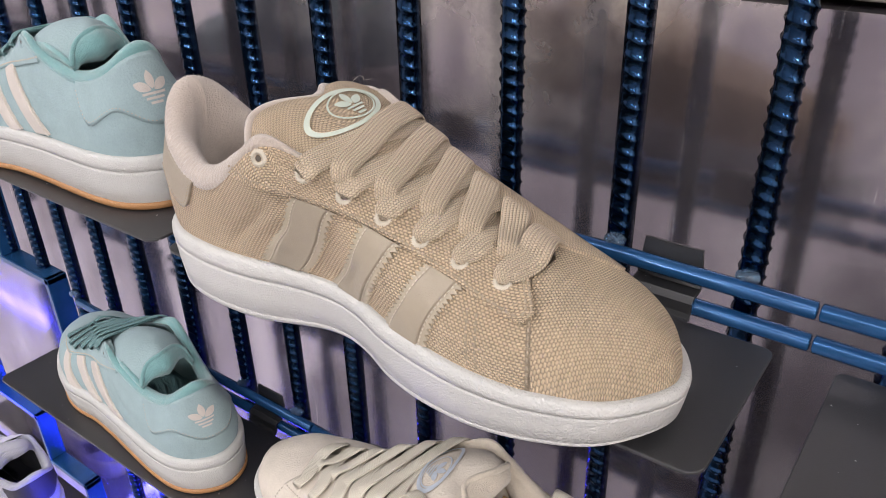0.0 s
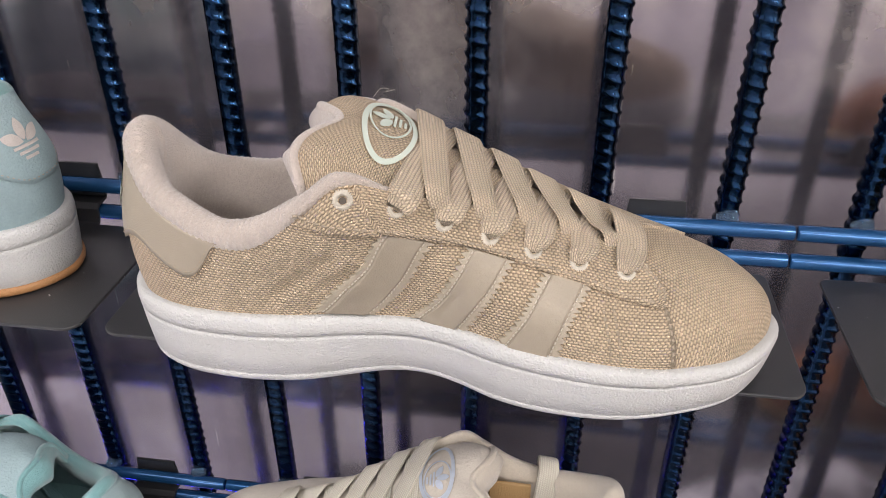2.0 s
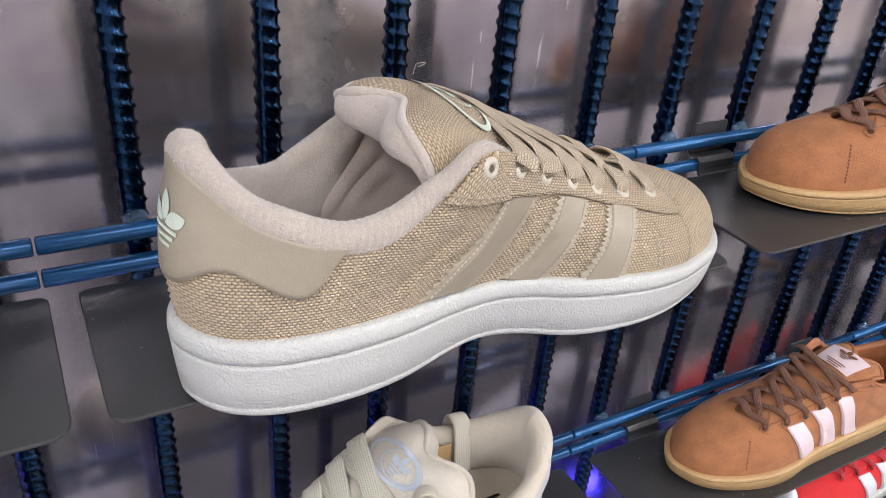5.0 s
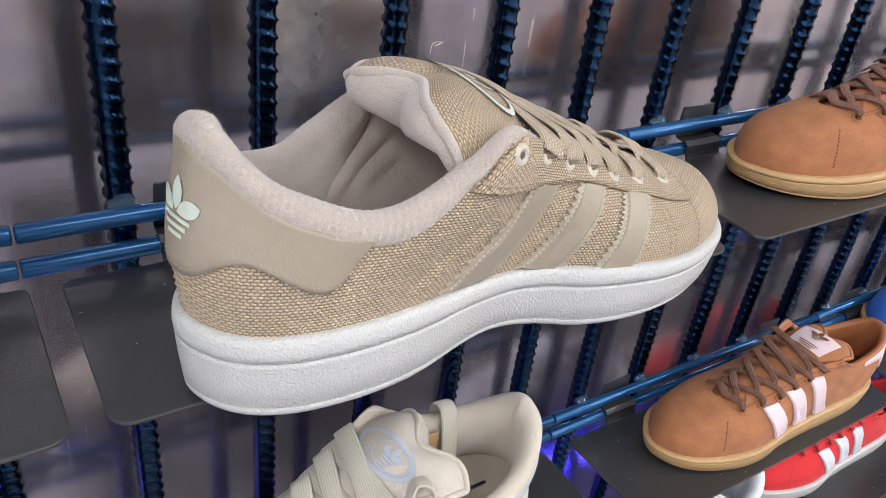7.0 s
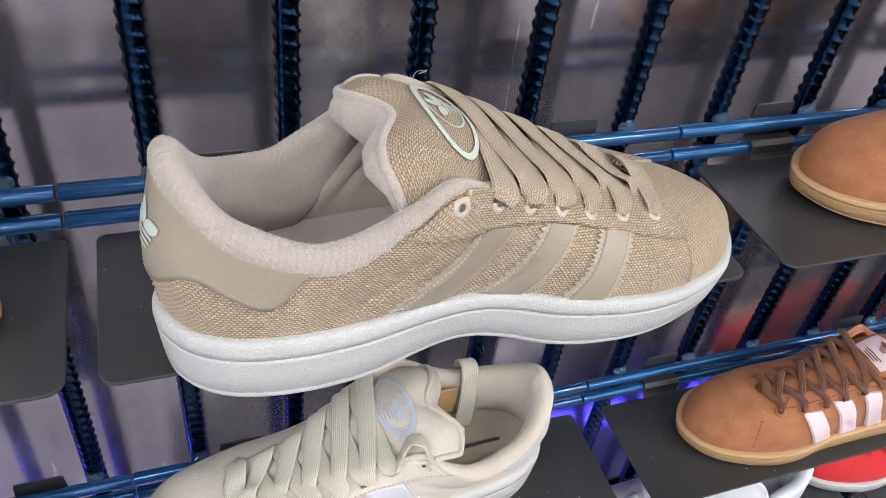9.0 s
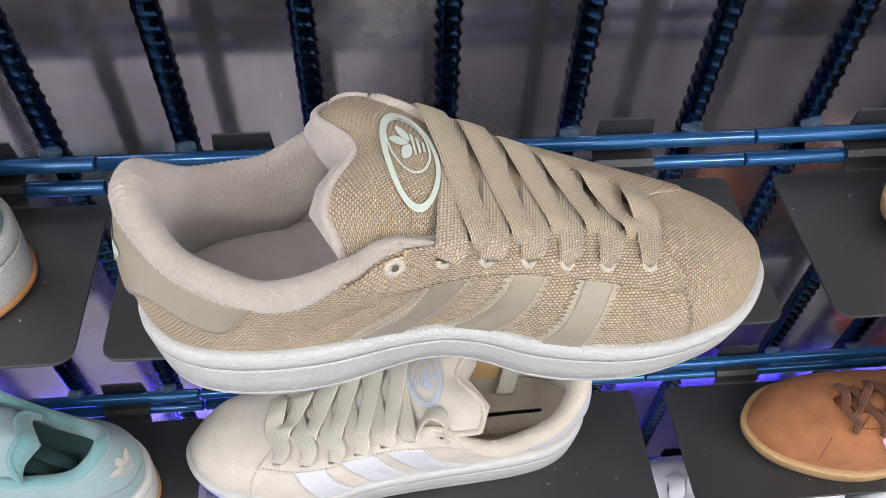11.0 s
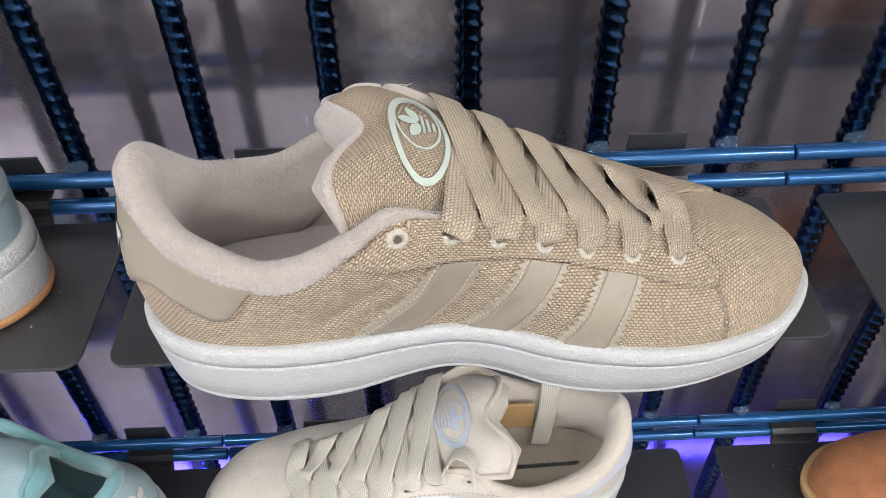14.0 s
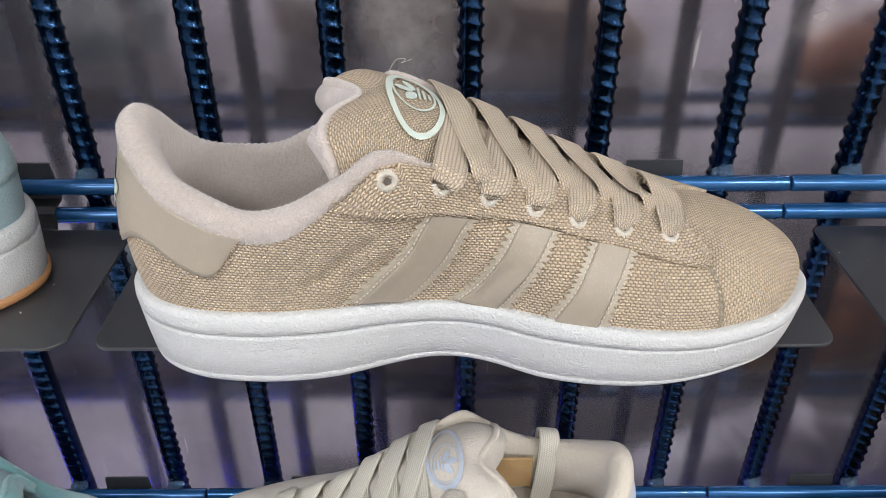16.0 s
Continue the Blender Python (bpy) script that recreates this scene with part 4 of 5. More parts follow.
        nh = unit(np.cross(ring[ci + 1, ri] - ring[ci, ri], ring[ci, ri + 1] - ring[ci, ri]))
        axis = 0.5 * (ring[ci, 1] + ring[ci, 9])
        nh = np.where((nh * (p0 - axis)).sum(-1, keepdims=True) < 0, -nh, nh)
        lean = unit(nh + rng.normal(0, 0.55, (n_hair, 3)))
        side = unit(np.cross(lean, rng.normal(0, 1, (n_hair, 3)))) * 0.00006
        tip = p0 + lean * (0.0006 + 0.0011 * rng.random((n_hair, 1)))
        hv = np.stack([p0 - side, p0 + side, tip], 1).reshape(-1, 3)
        pile = mesh_ob("fuzz", hv, np.arange(3 * n_hair).reshape(-1, 3), st["collar"], root, uv=np.zeros((3 * n_hair, 2)))
        tagged(pile, "fine loose fibres of the fleece collar", kind="stuff")

    # tongue
    tg = Tongue(st.get("tongue_slim", st.get("slim", 1.0)), st.get("flat", 0.0), *st.get("tip", (0.0, 0.0)))
    nk, na = (56, 40) if fine else (26, 20)
    ks, aa = np.linspace(0, 1, nk), np.linspace(-1.2, 1.2, na)
    K, A = np.meshgrid(ks, aa, indexing="ij")
    puff = 0.0035 * np.clip(K * 3, 0, 1) * np.cos(A * 1.1) ** 0.5
    outer_p = tg.at(K, A, puff - 0.0065 * np.clip((K - 0.86) / 0.14, 0, 1) ** 2.2)
    tuv = np.stack([A * 0.035, K * 0.19], -1).reshape(-1, 2)
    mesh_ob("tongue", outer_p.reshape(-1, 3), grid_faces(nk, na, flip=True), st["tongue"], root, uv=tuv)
    # its lining rolls round the edge
    ring = []
    for j in range(8):
        b = math.pi * j / 7
        ring.append((1.2 + 0.07 * math.sin(b), -0.0052 * (1 - math.cos(b)) + 0.002))
    prof = [(-a, o) for a, o in ring] + [(-1.05, -0.0120), (-0.8, -0.0170), (-0.4, -0.0225), (0.0, -0.0245), (0.4, -0.0225), (0.8, -0.0170), (1.05, -0.0120)] + [(a, o) for a, o in ring[::-1]]
    pa, po = np.array([p[0] for p in prof]), np.array([p[1] for p in prof])
    lk = np.linspace(0.05, 1.0, nk)
    top = np.clip((po + 0.0125) / 0.0145, 0, 1)
    under = tg.at(lk[:, None], pa[None], po[None] - 0.0055 * np.clip((lk[:, None] - 0.86) / 0.14, 0, 1) ** 2.2 * top[None])
    po = po - 0.0055 * top
    cap = tg.at(np.ones((1, len(pa))), pa[None], np.full((1, len(pa)), -0.0030))
    bulge = [tg.at((1.0 + 0.060 * math.sin(math.pi * g) ** 0.6 * np.clip(1 - np.abs(pa / 1.24) ** 2.4, 0, 1))[None], pa[None], (po * (1 - g) - 0.0030 * g)[None]) for g in np.linspace(0.06, 0.94, 9)]
    under = np.concatenate([under] + bulge + [cap])
    lk = np.concatenate([lk, 1.0 + 0.012 * np.arange(1, 11)])
    mesh_ob("tongue_lining", under.reshape(-1, 3), grid_faces(nk + 10, len(pa)), st.get("plush", st["collar"]), root, uv=np.stack(np.meshgrid(lk * 0.19, pa * 0.03, indexing="ij"), -1).reshape(-1, 2))
    # rounded padded edge round both sides and the tip
    side_k, tip_a = np.linspace(0.84, 1.0, 26), np.linspace(-1.22, 1.22, 40)
    ek = np.concatenate([side_k, np.ones(38), side_k[::-1]])
    ea = np.concatenate([np.full(26, -1.22), tip_a[1:-1], np.full(26, 1.22)])
    ek = ek + np.where(ek > 0.999, 0.004, 0.0)
    path = tg.at(ek, ea, np.where(ek > 0.99, -0.0040, 0.0006 - 0.0046 * np.clip((ek - 0.86) / 0.14, 0, 1) ** 2.2))
    tang = unit(np.gradient(path, axis=0))
    up_dir = unit(tg.at(ek, ea, np.full(90, 0.004)) - path)
    side_dir = unit(np.cross(tang, up_dir))
    ra = np.arange(12) * math.pi / 6
    tube = path[:, None] + side_dir[:, None] * (0.0021 * np.cos(ra))[None, :, None] + up_dir[:, None] * (0.0024 * np.sin(ra))[None, :, None]
    acc = np.concatenate([[0], np.cumsum(np.linalg.norm(np.diff(path, axis=0), axis=-1))])
    mesh_ob("tongue_edge", tube.reshape(-1, 3), grid_faces(90, 12, wrap_m=True), st.get("plush", st["collar"]), root, uv=np.stack(np.broadcast_arrays(acc[:, None], (ra * 0.005)[None]), -1).reshape(-1, 2))
    if st.get("label"):
        lk, la = np.meshgrid(np.linspace(0.66, 0.85, 16), np.linspace(-0.80, 0.80, 16), indexing="ij")
        lab = mesh_ob("tongue_label", tg.at(lk, la, np.full(lk.shape, 0.0048), 0.0).reshape(-1, 3), grid_faces(16, 16, flip=True), st["label"], root, "pale pink leather tongue label")
        for k in range(3):
            disc_shape("bar", lambda x, y: tg.at(np.array(0.755 + y / 0.19), np.array(x / 0.025), np.array(0.0053), 0.0), bar_rings(0.0, -0.010 - 0.0030 * k, 0.022 - 0.004 * k, 0.0014), st["lace"], lab)
        emblem(lambda x, y: tg.at(np.array(0.79 + y / 0.19), np.array(x / 0.025), np.array(0.0053), 0.0), 0.020, st["lace"], lab)
    if st.get("print"):
        def on_tongue(x, y, off=0.0041):
            k = 0.737 + y / 0.1675
            return tg.at(np.array(k), np.array(tg.angle(k, x - 0.0032)), np.array(off), 0.0)
        badge = new("tongue_badge")
        badge.parent = root
        o = st.get("oval", 1.0)
        disc_shape("oval_ring", on_tongue, [ellipse(0, 0.0, 0.0262 * o, 0.0146 * o), ellipse(-0.0002, -0.0003, 0.0228 * o, 0.0118 * o)], st["print"], badge)
        disc_shape("inner_ring", on_tongue, [ellipse(0.0055, 0.0003, 0.0160 * o, 0.0112 * o), ellipse(0.0055, 0.0003, 0.0149 * o, 0.0101 * o)], st["print"], badge)
        emblem(lambda x, y: on_tongue(0.0055 + x, y - 0.0006), 0.0185, st["print"], badge)

    make_details(root, last, tg, st, outer, fine)
    # spare ends of the laces, tucked into the opening or looped over the tongue
    rng = random.Random(3)
    if st.get("stuffed"):
        for k in range(7):
            v = 0.004 + 0.0035 * k
            h = 0.060 + 0.006 * math.sin(k * 2.1)
            path = [(0.100, 0.012 + v * 0.5, 0.072), (0.086 + 0.004 * rng.random(), v, h + 0.006), (0.068 + 0.006 * rng.random(), v + 0.004, h + 0.004), (0.056 + 0.008 * rng.random(), v + 0.002, h - 0.012), (0.064, v - 0.001, 0.042)]
            ribbon("lace_end", path, [(0.1, 1.0, 0.5 * math.sin(k * 1.7))] * 5, st["lace"], root, 0.0075, n=24)
    if st.get("looped"):
        ribbon("lace_end", [(0.136, 0.050, 0.094), (0.134, 0.052, 0.108), (0.127, 0.047, 0.117), (0.118, 0.050, 0.114), (0.115, 0.056, 0.098)], [(0.25, 0.9, 0.3)] * 5, st["lace"], root, 0.0125, n=30)
        ribbon("lace_end", [(0.060, -0.0340, 0.078), (0.060, -0.0305, 0.0905), (0.059, -0.0210, 0.0900), (0.061, -0.0120, 0.072), (0.066, -0.002, 0.045)], [(1.0, 0.0, 0.1)] * 5, st["lace"], root, 0.0135, n=30)
        part("size_patch", box_bm(0.070, 0.098, -0.0150, -0.0125, 0.052, 0.080, 0.0008), M_GUM_PALE, root, "small tan patch in the lining")
    return root


def make_details(root, last, tg, st, outer, fine):
    # heel tab
    n = 120
    cap_s = np.linspace(-3.12, 3.12, n)
    tg_ = np.linspace(0, 1, 240)

    def tab_edge(inset):
        out = []
        for c in cap_s:
            col = last.raw(np.full(240, c), tg_)
            low = np.interp(col[:, 0] / st.get("tab_scale", 1.0), [0.009, 0.015, 0.0195, 0.0245, 0.030, 0.038, 0.0445, 0.0485, 0.052, 0.0555, 0.060, 0.0640], [0.0585, 0.0650, 0.0680, 0.0685, 0.0660, 0.0608, 0.0572, 0.0563, 0.0575, 0.0625, 0.0695, 0.0770]) + inset
            above = np.nonzero(col[:, 2] > low)[0]
            out.append(tg_[above[0]] if len(above) else 1.0)
        out = np.array(out)
        return np.convolve(np.pad(out, 2, "edge"), np.ones(5) / 5, "valid")
    lo = tab_edge(0.0)
    f = np.linspace(0, 1, 14)
    sheet("heel_tab", last, cap_s[:, None] + 0 * f[None], lo[:, None] + (1 - lo)[:, None] * f[None], st["tab"], root, 0.0018 if fine else 0.0013, st.get("tab_label", "smooth leather heel tab"), tuck=0.0010 if fine else 0.0)
    inset = tab_edge(0.0024)
    stitch_row("stitching", last, cap_s[inset < 0.97], inset[inset < 0.97], st["thread"], root, 0.0019 if fine else 0.0014, 0.0018, 0.0009, 0.00026)
    if st.get("emblem"):
        mark = new("heel_print")
        mark.parent = root

        def on_heel(x, y):
            p = last.raw(np.full(90, 0.0), np.linspace(0, 1, 90))
            t = np.interp(0.0805 + y, p[:, 2], np.linspace(0, 1, 90))
            return last.at(np.array(st.get("mark_shift", 0.0) - x / 0.0185), np.array(t), np.array(0.0024 if fine else 0.0021))
        emblem(on_heel, st.get("mark_size", 0.023), st["emblem"], mark)
        tagged(mark, "plain pale leaf print on the heel")

    if fine:
        g = np.linspace(0.02, 0.42, 24)
        for ds in (-0.09, 0.09):
            stitch_row("stitching", last, np.full(24, ds), g, st["thread"], root, 0.0004)
        for k in range(3):
            part("insole_print", box_bm(0.075 + 0.004 * k, 0.118 - 0.005 * k, 0.004 - 0.006 * k, 0.0058 - 0.006 * k, 0.0392, 0.0399), M_DARK, root, "small dark print bars")
        ribbon("loose_thread", [(0.118, 0.030, 0.1180), (0.121, 0.033, 0.1215), (0.125, 0.032, 0.1220), (0.123, 0.035, 0.1195), (0.127, 0.036, 0.1205)], [(0, 0, 1.0)] * 5, st["eyelet"], root, 0.00013, 0.00013)

    # three stripes
    def stripe(corners, k):
        ends = [np.array(last.find(u, w, outer)) for u, w in corners]
        m, c = 57, 8
        if len(ends) == 8:
            left, right = [np.stack(line(e, m), -1) for e in (ends[:4], ends[4:])]
        else:
            g = np.linspace(0, 1, m)[:, None]
            left, right = ends[0] + (ends[2] - ends[0]) * g, ends[1] + (ends[3] - ends[1]) * g
        zig = (np.abs((np.arange(m) % 4) - 2) - 1.0)[:, None] * np.array([0.048, 0.0])
        flange = 0.24 if fine else 0.06
        base_l, base_r = left + (left - right) * flange, right + (right - left) * flange
        h = np.linspace(0, 1, c)
        h[1], h[-2] = 0.07, 0.93
        teeth = np.zeros((m, c))
        if fine:
            teeth[:, 0], teeth[:, -1] = -zig[:, 0], zig[:, 0]
        under_s = base_l[:, None, 0] * (1 - h) + base_r[:, None, 0] * h + teeth
        under_t = base_l[:, None, 1] * (1 - h) + base_r[:, None, 1] * h
        sg = -1 if outer else 1
        holder = sheet("stripe", last, under_s[::sg], np.clip(under_t[::sg], 0.004, 1), st["stripe_edge"], root, 0.0012, st.get("stripe_label", "leather stripe with a zigzag edge"), False)
        mid_s = left[:, None, 0] * (1 - h) + right[:, None, 0] * h
        mid_t = left[:, None, 1] * (1 - h) + right[:, None, 1] * h
        sheet("band", last, mid_s[::sg], np.clip(mid_t[::sg], 0.004, 1), st["stripe"], holder, 0.0022)
        for e in (left * 1.05 - right * 0.05, right * 1.05 - left * 0.05):
            stitch_row("stitching", last, e[:, 0], np.clip(e[:, 1], 0, 1), st["stripe_thread"], holder, 0.0016, 0.0015, 0.0008, 0.00032)
    for k, c in enumerate(st["stripes"]):
        stripe(c, k)

    # eyestay: a second layer along the lacing
    low = [np.array(last.find(u, w, outer)) for u, w in ((0.100, 0.0925), (0.118, 0.0885), (0.134, 0.0850), (0.168, 0.0760), (0.200, 0.0640), (0.2175, 0.0590), (0.246, 0.0545))]
    if last.flat:
        low = [np.array(last.find(u, w, outer)) for u, w in ((0.104, 0.0985), (0.120, 0.0975), (0.138, 0.0955), (0.165, 0.0860), (0.192, 0.0745), (0.212, 0.0670), (0.228, 0.0610))]
    if fine:
        low = low[:-1] + [np.array(last.find(u, w, outer)) for u, w in ((0.2390, 0.0528), (0.2451, 0.0516))]
    ls, lt = line(low, 90)
    if last.flat:
        lt = np.maximum(lt, 0.74)
    f = np.linspace(0, 1, 12)
    es = ls[:, None] + 0 * f[None]
    if fine:
        # the front edge leans back from its corner
        es = es + np.clip(np.linspace(-5, 1, 90), 0, 1)[:, None] * np.interp(f, [0, 0.18, 0.40, 0.63, 1], [0, 0.235, 0.183, 0.08, -0.1])[None] * (-1 if outer else 1)
    et = lt[:, None] + (1 - lt)[:, None] * f[None]
    keep = 1 - 0.04 * np.clip((np.abs(ls - ls[0]) < 1.4), 0, 1)[:, None]
    sg = -1 if outer else 1
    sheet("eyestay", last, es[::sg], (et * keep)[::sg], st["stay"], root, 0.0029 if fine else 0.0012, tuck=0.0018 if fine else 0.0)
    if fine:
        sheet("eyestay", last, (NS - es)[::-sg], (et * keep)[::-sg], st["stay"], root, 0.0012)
    stitch_row("stitching", last, ls, np.minimum(lt + 0.035, 1), st["thread"], root, 0.0032 if fine else 0.0015)
    if fine:
        for back in (0.06, 0.17):
            stitch_row("stitching", last, es[-1, 1:] - back, et[-1, 1:], st["thread"], root, 0.0032)
    # seams of the toe
    for u0 in ((0.246, 0.2525), (0.222, 0.2275), (0.226, 0.2315)) if fine else ((0.246, 0.2525),):
        a, b = np.array(last.find(u0[0], 0.054, outer)), np.array(last.find(u0[1], 0.0310, outer))
        g = np.linspace(0, 1, 30)
        stitch_row("stitching", last, a[0] + (b[0] - a[0]) * g, a[1] + (b[1] - a[1]) * g, st["thread"], root, 0.0004, 0.0019, 0.0012)
    # seam of the quarter
    if fine:
        low = [np.array(last.find(u, w, outer)) for u, w in ((0.1235, 0.0800), (0.1150, 0.0715), (0.1040, 0.0610), (0.0930, 0.0490), (0.0890, 0.0440), (0.0990, 0.0372))]
        ls, lt = line(low, 80)
        stitch_row("stitching", last, ls, lt, st["thread"], root, 0.0003, 0.0016, 0.0016, 0.0004)
    # eyelets and laces
    eyes = [last.find(u, w, outer) for u, w in ((0.1195, 0.1010), (0.1382, 0.0950), (0.1560, 0.0868), (0.1740, 0.0790), (0.1913, 0.0715), (0.2105, 0.0655), (0.2300, 0.0610))]
    for k, (es_, et_) in enumerate(eyes):
        nrm = last.normal(es_, et_)
        c = last.at(es_, et_, np.array(0.0032 if fine else 0.0014))
        x = unit(np.cross(nrm, (0, 0, 1.0)))
        y = np.cross(nrm, x)
        verts, faces = [], []
        R, N = 0.0020, 30 if fine else 14
        for i in range(2 * N):
            a, odd = math.pi * (i + 0.2 * math.sin(i * 5.1)) / N, i % 2
            d = x * math.cos(a) + y * math.sin(a)
            for rad, up in ((R * 0.78, -0.0010), (R, 0.0005 - 0.0005 * odd), (R * 1.6, 0.0008 - 0.0007 * odd), (0.0046 - 0.0007 * odd + 0.0003 * math.sin(i * 3.7), -0.0008)):
                verts.append(c + d * rad + nrm * up)
        faces = grid_faces(2 * N, 4, wrap_n=True)
        e = mesh_ob("eyelet", verts, faces, st["eyelet"], root)
        # a dark disc stands in for the shade inside the eyelet
        hv = [c - nrm * 0.0001 + (x * math.cos(a) + y * math.sin(a)) * R * 0.72 for a in np.arange(12) * math.pi / 6]
        mesh_ob("hole", hv, [tuple(range(12))], M_DARK, e)
    make_laces(root, last, tg, st, outer, eyes)


def make_laces(root, last, tg, st, outer, eyes):
    wide = st.get("lace_width", 0.0136)

    side_in = np.linspace(5.5, 11.8, 120)

    def edge(u, far, lift):
        """The edge of the opening at u along, on the side of the eyelets shown or on the other."""
        ss = NS - side_in if (outer != far) else side_in
        p = last.at(ss, np.ones(120))
        return np.array([np.interp(u, p[:, 0], p[:, i]) for i in range(3)]) + np.array([0, 0, lift])

    def crown(u, v, lift):
        """A place over the tongue at u along and v across."""
        k = np.linspace(0, 1, 60)
        mid = tg.at(k, np.zeros(60), np.full(60, 0.0035), 0.0)
        kk = np.interp(-u, -mid[:, 0], k)
        c = tg.at(np.array(kk), np.array(0.0), 0.0, 0.0)
        q = tg.at(np.array(kk), np.array(tg.angle(kk, v - c[1])), np.array(0.0035 + lift), 0.0)
        return np.array([u, v, q[2]])
    lace = new("lace")
    lace.parent = root
    near = (lambda s: NS - s) if outer else (lambda s: s)
    vs = -1 if outer else 1
    ahead = np.array([1.0, 0, -0.45])
    for k in range(1, 7):
        s, t = eyes[k]
        hole = last.at(np.array(s), np.array(t - 0.012), np.array(0.0028 if st.get("fine") else 0.0008))
        rise = last.at(np.array(s), np.array(t + 0.024), np.array(0.0044))
        stay = last.at(np.array(s), np.array(t + (1 - t) * 0.45), np.array(0.0030))
        u = hole[0]
        stay[0] += 0.003
        e = edge(u + 0.003, False, 0.0024)
        if k == 6:
            fe = edge(0.2310, True, 0.0040)
            path = [hole, rise, stay, e, 0.5 * (e + fe) + np.array([0.0, 0.0, 0.0022]), fe, fe + np.array([0.002, 0.008 * vs, -0.006])]
            ribbon("strand", path, [ahead] * 7, st["lace"], lace, wide * 1.1, widths=[wide * 0.36, wide * 0.70, wide * 0.98, wide * 1.1, wide * 1.15, wide * 1.1, wide])
            continue
        # from the near eyelet, under, towards the toe on the far edge
        far = edge(min(u + 0.010, 0.2335), True, 0.0004)
        m = 0.5 * (e + far)
        lean_a = unit(np.array([0.90, -0.14 * vs, -0.40]))
        path = [hole, rise, stay, e, crown(m[0], m[1], 0.0004), far, far + np.array([0.002, 0.006 * vs, -0.006])]
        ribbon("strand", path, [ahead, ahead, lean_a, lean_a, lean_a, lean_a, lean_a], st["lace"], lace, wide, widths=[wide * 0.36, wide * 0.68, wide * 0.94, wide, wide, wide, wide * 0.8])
        # from the far edge, over, down to the near edge ahead
        f1 = edge(u + 0.0005, True, 0.0034)
        n1 = edge(min(u + 0.0140, 0.2335), False, 0.0030)
        dirn = unit(np.array([0.90, 0.32 * vs, -0.42]))
        m1, m2 = f1 + 0.36 * (n1 - f1), f1 + 0.72 * (n1 - f1)
        path = [f1 + np.array([-0.003, 0.008 * vs, -0.007]), f1, crown(m1[0], m1[1], 0.0034), crown(m2[0], m2[1], 0.0038), n1 + np.array([0.0, 0.0005 * vs, 0.0018]), n1 + np.array([0.002, -0.004 * vs, -0.004])]
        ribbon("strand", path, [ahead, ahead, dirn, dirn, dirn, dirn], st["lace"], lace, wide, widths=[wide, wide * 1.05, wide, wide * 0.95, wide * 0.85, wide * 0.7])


# each side of a curved stripe from its top to the sole
INNER_STRIPES = [((0.1362, 0.0850), (0.1282, 0.0704), (0.1168, 0.0553), (0.1050, 0.0410), (0.1490, 0.0800), (0.1412, 0.0654), (0.1324, 0.0515), (0.1222, 0.0396)),
                 ((0.1694, 0.0752), (0.1634, 0.0629), (0.1554, 0.0492), (0.1462, 0.0380), (0.1816, 0.0708), (0.1758, 0.0602), (0.1692, 0.0492), (0.1612, 0.0345)),
                 ((0.2004, 0.0638), (0.1961, 0.0565), (0.1921, 0.0479), (0.1842, 0.0330), (0.2134, 0.0610), (0.2090, 0.0536), (0.2053, 0.0457), (0.2006, 0.0310))]

CREAM_STRIPES = [((0.1315, 0.0845), (0.1560, 0.0800), (0.1020, 0.0400), (0.1275, 0.0396)),
                 ((0.1660, 0.0775), (0.1870, 0.0720), (0.1420, 0.0385), (0.1650, 0.0370)),
                 ((0.1990, 0.0660), (0.2190, 0.0600), (0.1820, 0.0350), (0.2035, 0.0345))]

LOW_STRIPES = [((0.1395, 0.0900), (0.1545, 0.0870), (0.1130, 0.0330), (0.1300, 0.0325)),
               ((0.1675, 0.0800), (0.1825, 0.0765), (0.1430, 0.0310), (0.1605, 0.0305)),
               ((0.1955, 0.0680), (0.2105, 0.0640), (0.1730, 0.0295), (0.1905, 0.0290))]

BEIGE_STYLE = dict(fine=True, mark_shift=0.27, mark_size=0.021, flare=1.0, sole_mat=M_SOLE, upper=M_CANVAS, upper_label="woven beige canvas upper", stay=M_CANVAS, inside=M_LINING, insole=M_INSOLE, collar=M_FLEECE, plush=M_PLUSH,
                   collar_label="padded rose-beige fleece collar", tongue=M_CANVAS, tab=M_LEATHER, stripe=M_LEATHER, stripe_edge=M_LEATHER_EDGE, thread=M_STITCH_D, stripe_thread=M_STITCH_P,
                   eyelet=M_EYELET, lace=M_LACE, print=M_PRINT, oval=0.94, emblem=M_PRINT, stripes=INNER_STRIPES)


def place_shoe(label, style, x, y, z, turn, size=(1.0, 1.0, 1.0)):
    ob = make_shoe(label, style)
    ob.matrix_basis = pose(x, y, z, 0, 0, turn) @ Matrix.Diagonal((*size, 1.0))
    return ob


place_shoe("beige canvas low sneaker with leather stripes on a white sole", BEIGE_STYLE, -0.375, 0.240, PLATE_Z + 0.0002, 0)


def variant(**more):
    out = dict(BEIGE_STYLE)
    out.update(outer=True, fine=False, flare=0.0, mark_shift=0.0, mark_size=0.022)
    out.update(more)
    out["plush"] = out["collar"]
    return out


MINT_STYLE = variant(upper=M_MINT, upper_label="pale mint suede upper", stay=M_MINT, inside=M_MINT_LINING, insole=M_MINT_LINING, collar=M_MINT_LINING, collar_label="teal textile collar", tongue=M_MINT, tab=M_MINT, tab_label="mint suede heel tab",
                     stripe=M_BLUSH, stripe_edge=M_BLUSH, thread=M_STITCH, eyelet=M_MINT, lace=M_MINT_LACE, print=None, emblem=M_BLUSH, gum=M_GUM, tip=(0.012, -0.006, -0.05), tongue_slim=0.62, spread=0.72, mark_shift=-0.2, stuffed=True, collar_size=0.72)
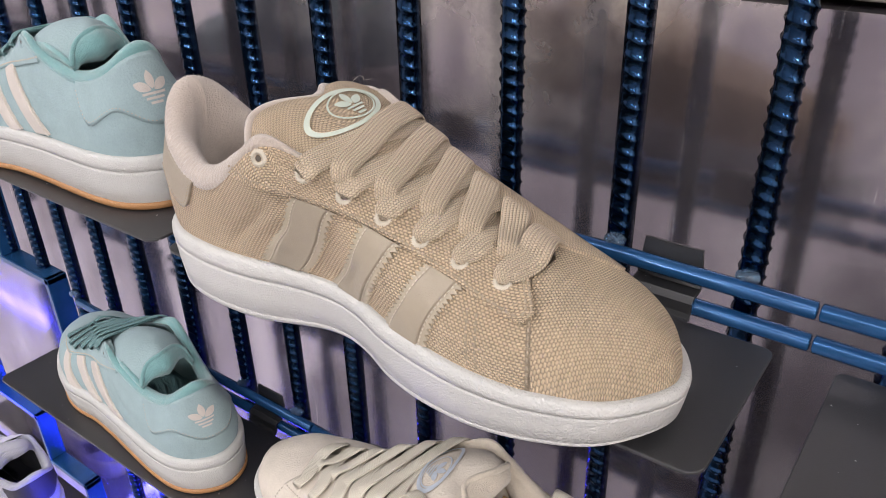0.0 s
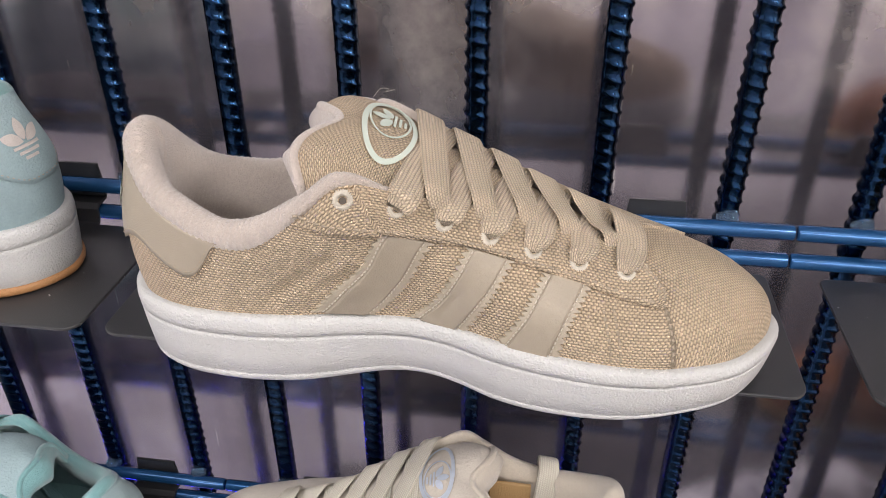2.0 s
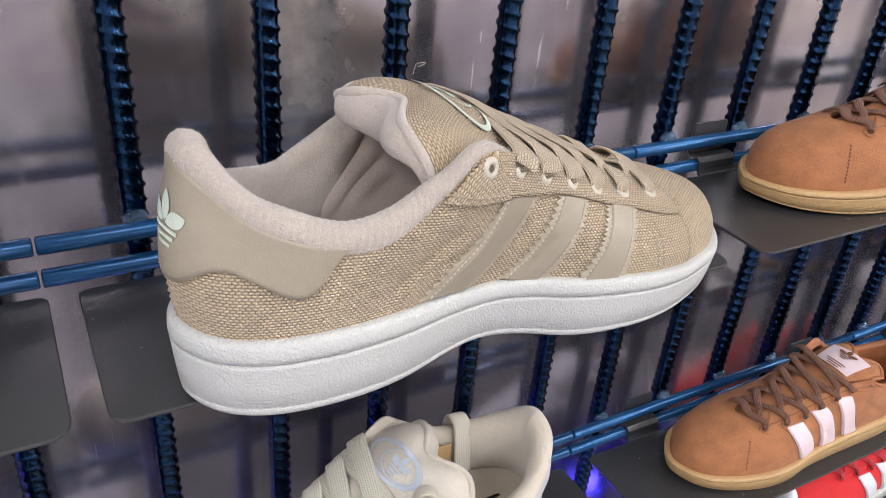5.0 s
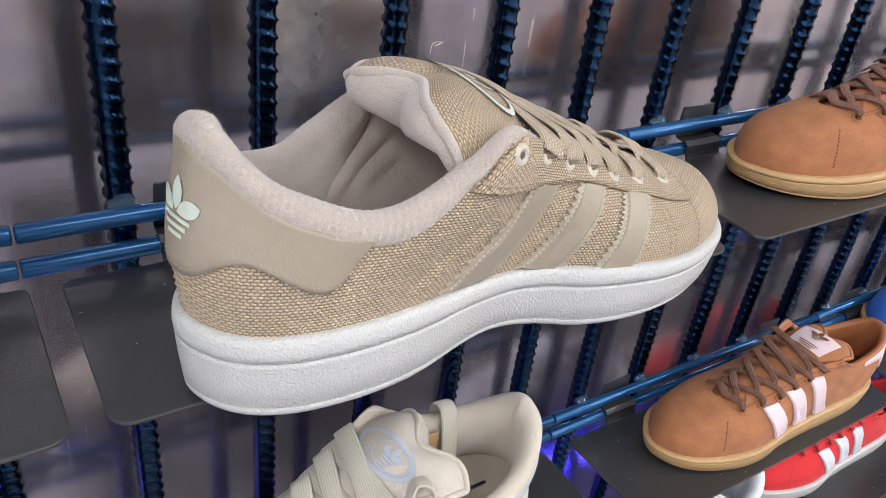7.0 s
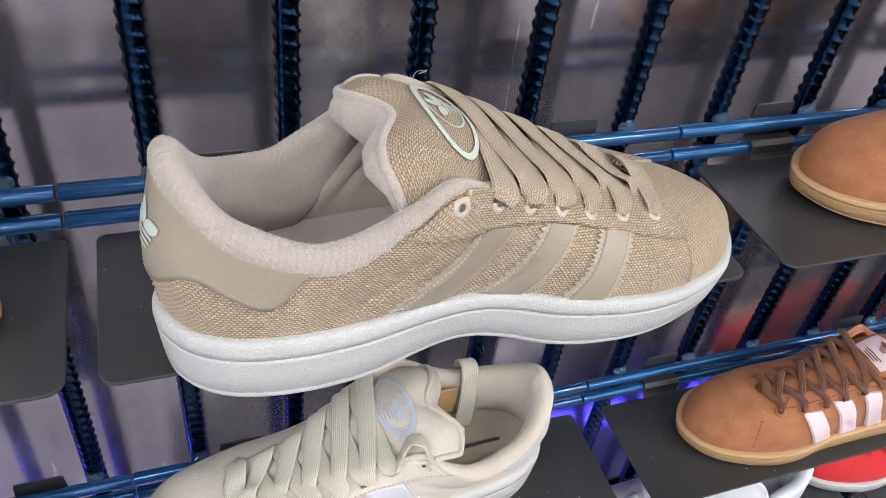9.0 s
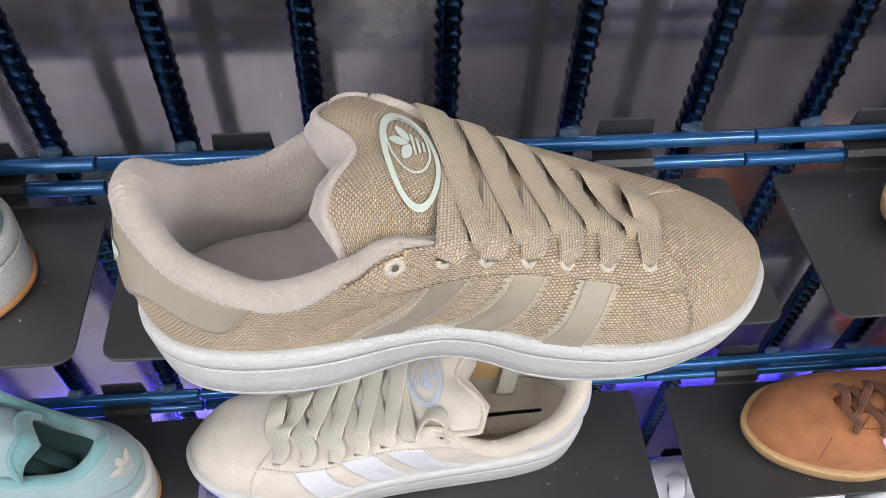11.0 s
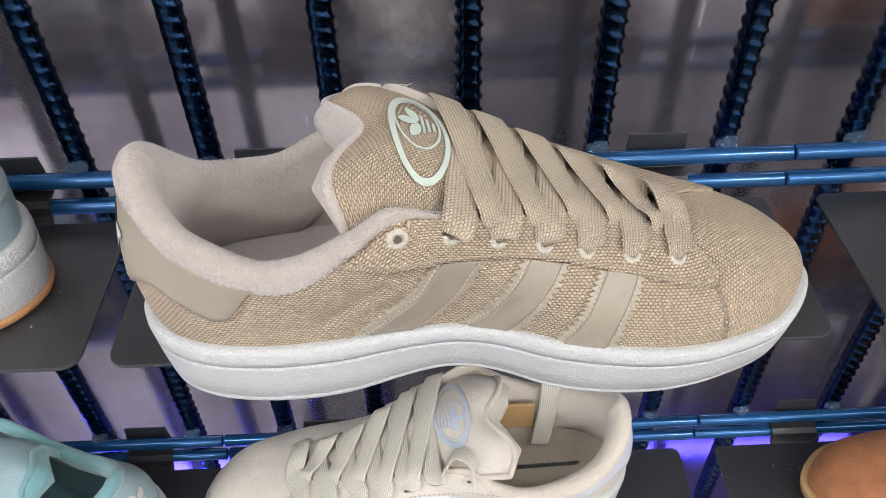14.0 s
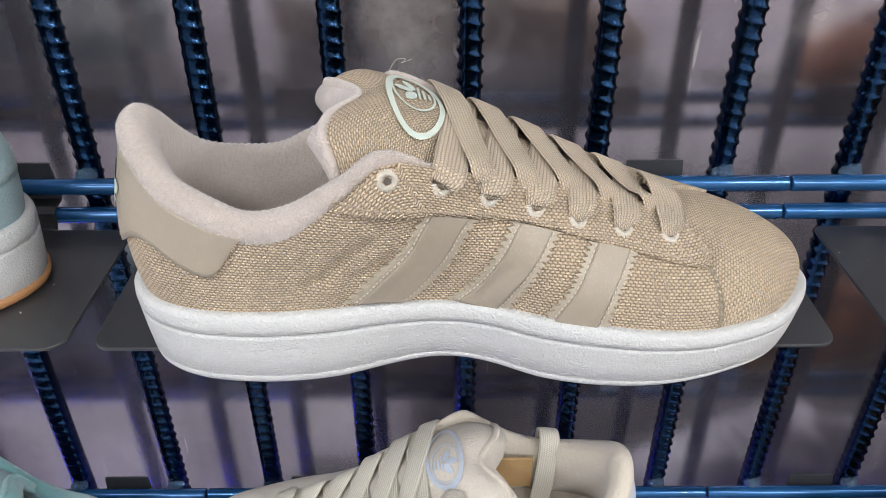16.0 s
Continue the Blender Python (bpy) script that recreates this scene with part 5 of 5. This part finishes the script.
CREAM_STYLE = variant(flare=0.7, stripes=CREAM_STRIPES, upper=M_CREAM, upper_label="cream suede upper", stay=M_CREAM, inside=M_CREAM_LINING, insole=M_CREAM_LINING, collar=M_CREAM_LINING, collar_label="cream padded collar", tongue=M_CREAM, tab=M_WHITE, tab_label="white leather heel tab",
                      stripe=M_WHITE, stripe_edge=M_WHITE, thread=M_STITCH, eyelet=M_CREAM, lace=M_CREAM_LACE, print=M_SILVER, emblem=None, lace_width=0.0130, gum=None, looped=True)
BROWN_STYLE = variant(sole=0.82, slim=0.87, flat=-0.008, spread=0.85, tongue_slim=0.62, collar_size=0.45, tab_scale=0.55, stripes=LOW_STRIPES, lace_width=0.0068, upper=M_BROWN, upper_label="tan suede upper", stay=M_BROWN, inside=M_BROWN_LINING, insole=M_BROWN_LINING, collar=M_BROWN_LINING, collar_label="tan leather collar", label=M_PINK, tongue=M_BROWN, tab=M_PINK, tab_label="pale pink leather heel tab",
                      stripe=M_PINK, stripe_edge=M_PINK, thread=M_BROWN_LACE, stripe_thread=M_PINK, eyelet=M_BROWN, lace=M_BROWN_LACE, print=None, emblem=None, sole_mat=M_GUM_PALE, gum=None)
RED_STYLE = variant(sole=0.82, slim=0.87, flat=-0.008, spread=0.85, tongue_slim=0.62, collar_size=0.45, tab_scale=0.55, stripes=LOW_STRIPES, lace_width=0.0068, upper=M_RED, upper_label="bright red suede upper", stay=M_RED, inside=M_RED, insole=M_RED, collar=M_RED, collar_label="red collar", tongue=M_RED, tab=M_RED, tab_label="red heel tab",
                    stripe=M_WHITE, stripe_edge=M_WHITE, thread=M_RED_LACE, stripe_thread=M_WHITE, eyelet=M_RED, lace=M_RED_LACE, print=None, emblem=None)
BLUE_STYLE = variant(sole=0.82, slim=0.87, flat=-0.008, spread=0.85, tongue_slim=0.62, collar_size=0.45, tab_scale=0.55, stripes=LOW_STRIPES, lace_width=0.0068, upper=M_BLUE_SUEDE, upper_label="bright blue suede upper", stay=M_BLUE_SUEDE, inside=M_BLUE_SUEDE, insole=M_BLUE_SUEDE, collar=M_BLUE_SUEDE, collar_label="blue collar", tongue=M_BLUE_SUEDE, tab=M_BLUE_SUEDE, tab_label="blue heel tab",
                     stripe=M_WHITE, stripe_edge=M_WHITE, thread=M_WHITE, stripe_thread=M_WHITE, eyelet=M_BLUE_SUEDE, lace=M_WHITE, print=None, emblem=None, sole_mat=M_GUM_PALE)
PALE_STYLE = variant(upper=M_WHITE, upper_label="white leather upper", stay=M_WHITE, inside=M_WHITE, insole=M_WHITE, collar=M_WHITE, collar_label="white collar", tongue=M_WHITE, tab=M_WHITE, tab_label="white heel tab",
                     stripe=M_SILVER, stripe_edge=M_SILVER, thread=M_WHITE, stripe_thread=M_WHITE, eyelet=M_WHITE, lace=M_WHITE, print=None, emblem=None)
MESH_STYLE = variant(upper=M_GREY_KNIT, upper_label="grey-white mesh upper", stay=M_WHITE, inside=M_BLACK, insole=M_BLACK, collar=M_GREY_KNIT, collar_label="grey mesh collar", tongue=M_GREY_KNIT, tab=M_BLACK, tab_label="black heel tab",
                     stripe=M_BLACK, stripe_edge=M_BLACK, thread=M_WHITE, stripe_thread=M_BLACK, eyelet=M_BLACK, lace=M_WHITE, print=None, emblem=None)
Z1, Z2, Z3 = [z + 0.0002 for z in LEVELS]
place_shoe("cream suede sneaker with white stripes and cream laces", CREAM_STYLE, -0.103, 0.318, Z2, 180, (1.03, 1.0, 1.0))
place_shoe("pale mint suede sneaker with a gum-edged white sole", MINT_STYLE, -0.430, 0.2935, Z1, 175, (0.93, 0.98, 1.03))
place_shoe("pale mint suede sneaker with blush stripes and teal laces", MINT_STYLE, -0.430, 0.2790, Z2, 168, (0.97, 1.0, 1.0))
place_shoe("tan suede sneaker on a pale gum sole", BROWN_STYLE, 0.306, 0.2760, Z1, 172, (0.95, 1.0, 0.76))
place_shoe("tan suede sneaker with pale pink stripes and brown laces", BROWN_STYLE, 0.306, 0.2860, Z2, 175, (0.935, 1.0, 0.74))
place_shoe("bright red suede sneaker with white stripes", RED_STYLE, 0.56, 0.325, Z3, 176, (0.97, 1.0, 0.78))
place_shoe("bright blue suede sneaker on a pale gum sole", BLUE_STYLE, 0.675, 0.315, Z2, 178, (0.97, 1.0, 0.78))
place_shoe("white leather sneaker in bluish light", PALE_STYLE, 0.235, 0.31, Z3, 178, (0.97, 1.0, 0.95))
place_shoe("grey and white mesh sneaker", MESH_STYLE, -1.06, 0.352, 0.5003, 178, (0.97, 1.0, 0.95))
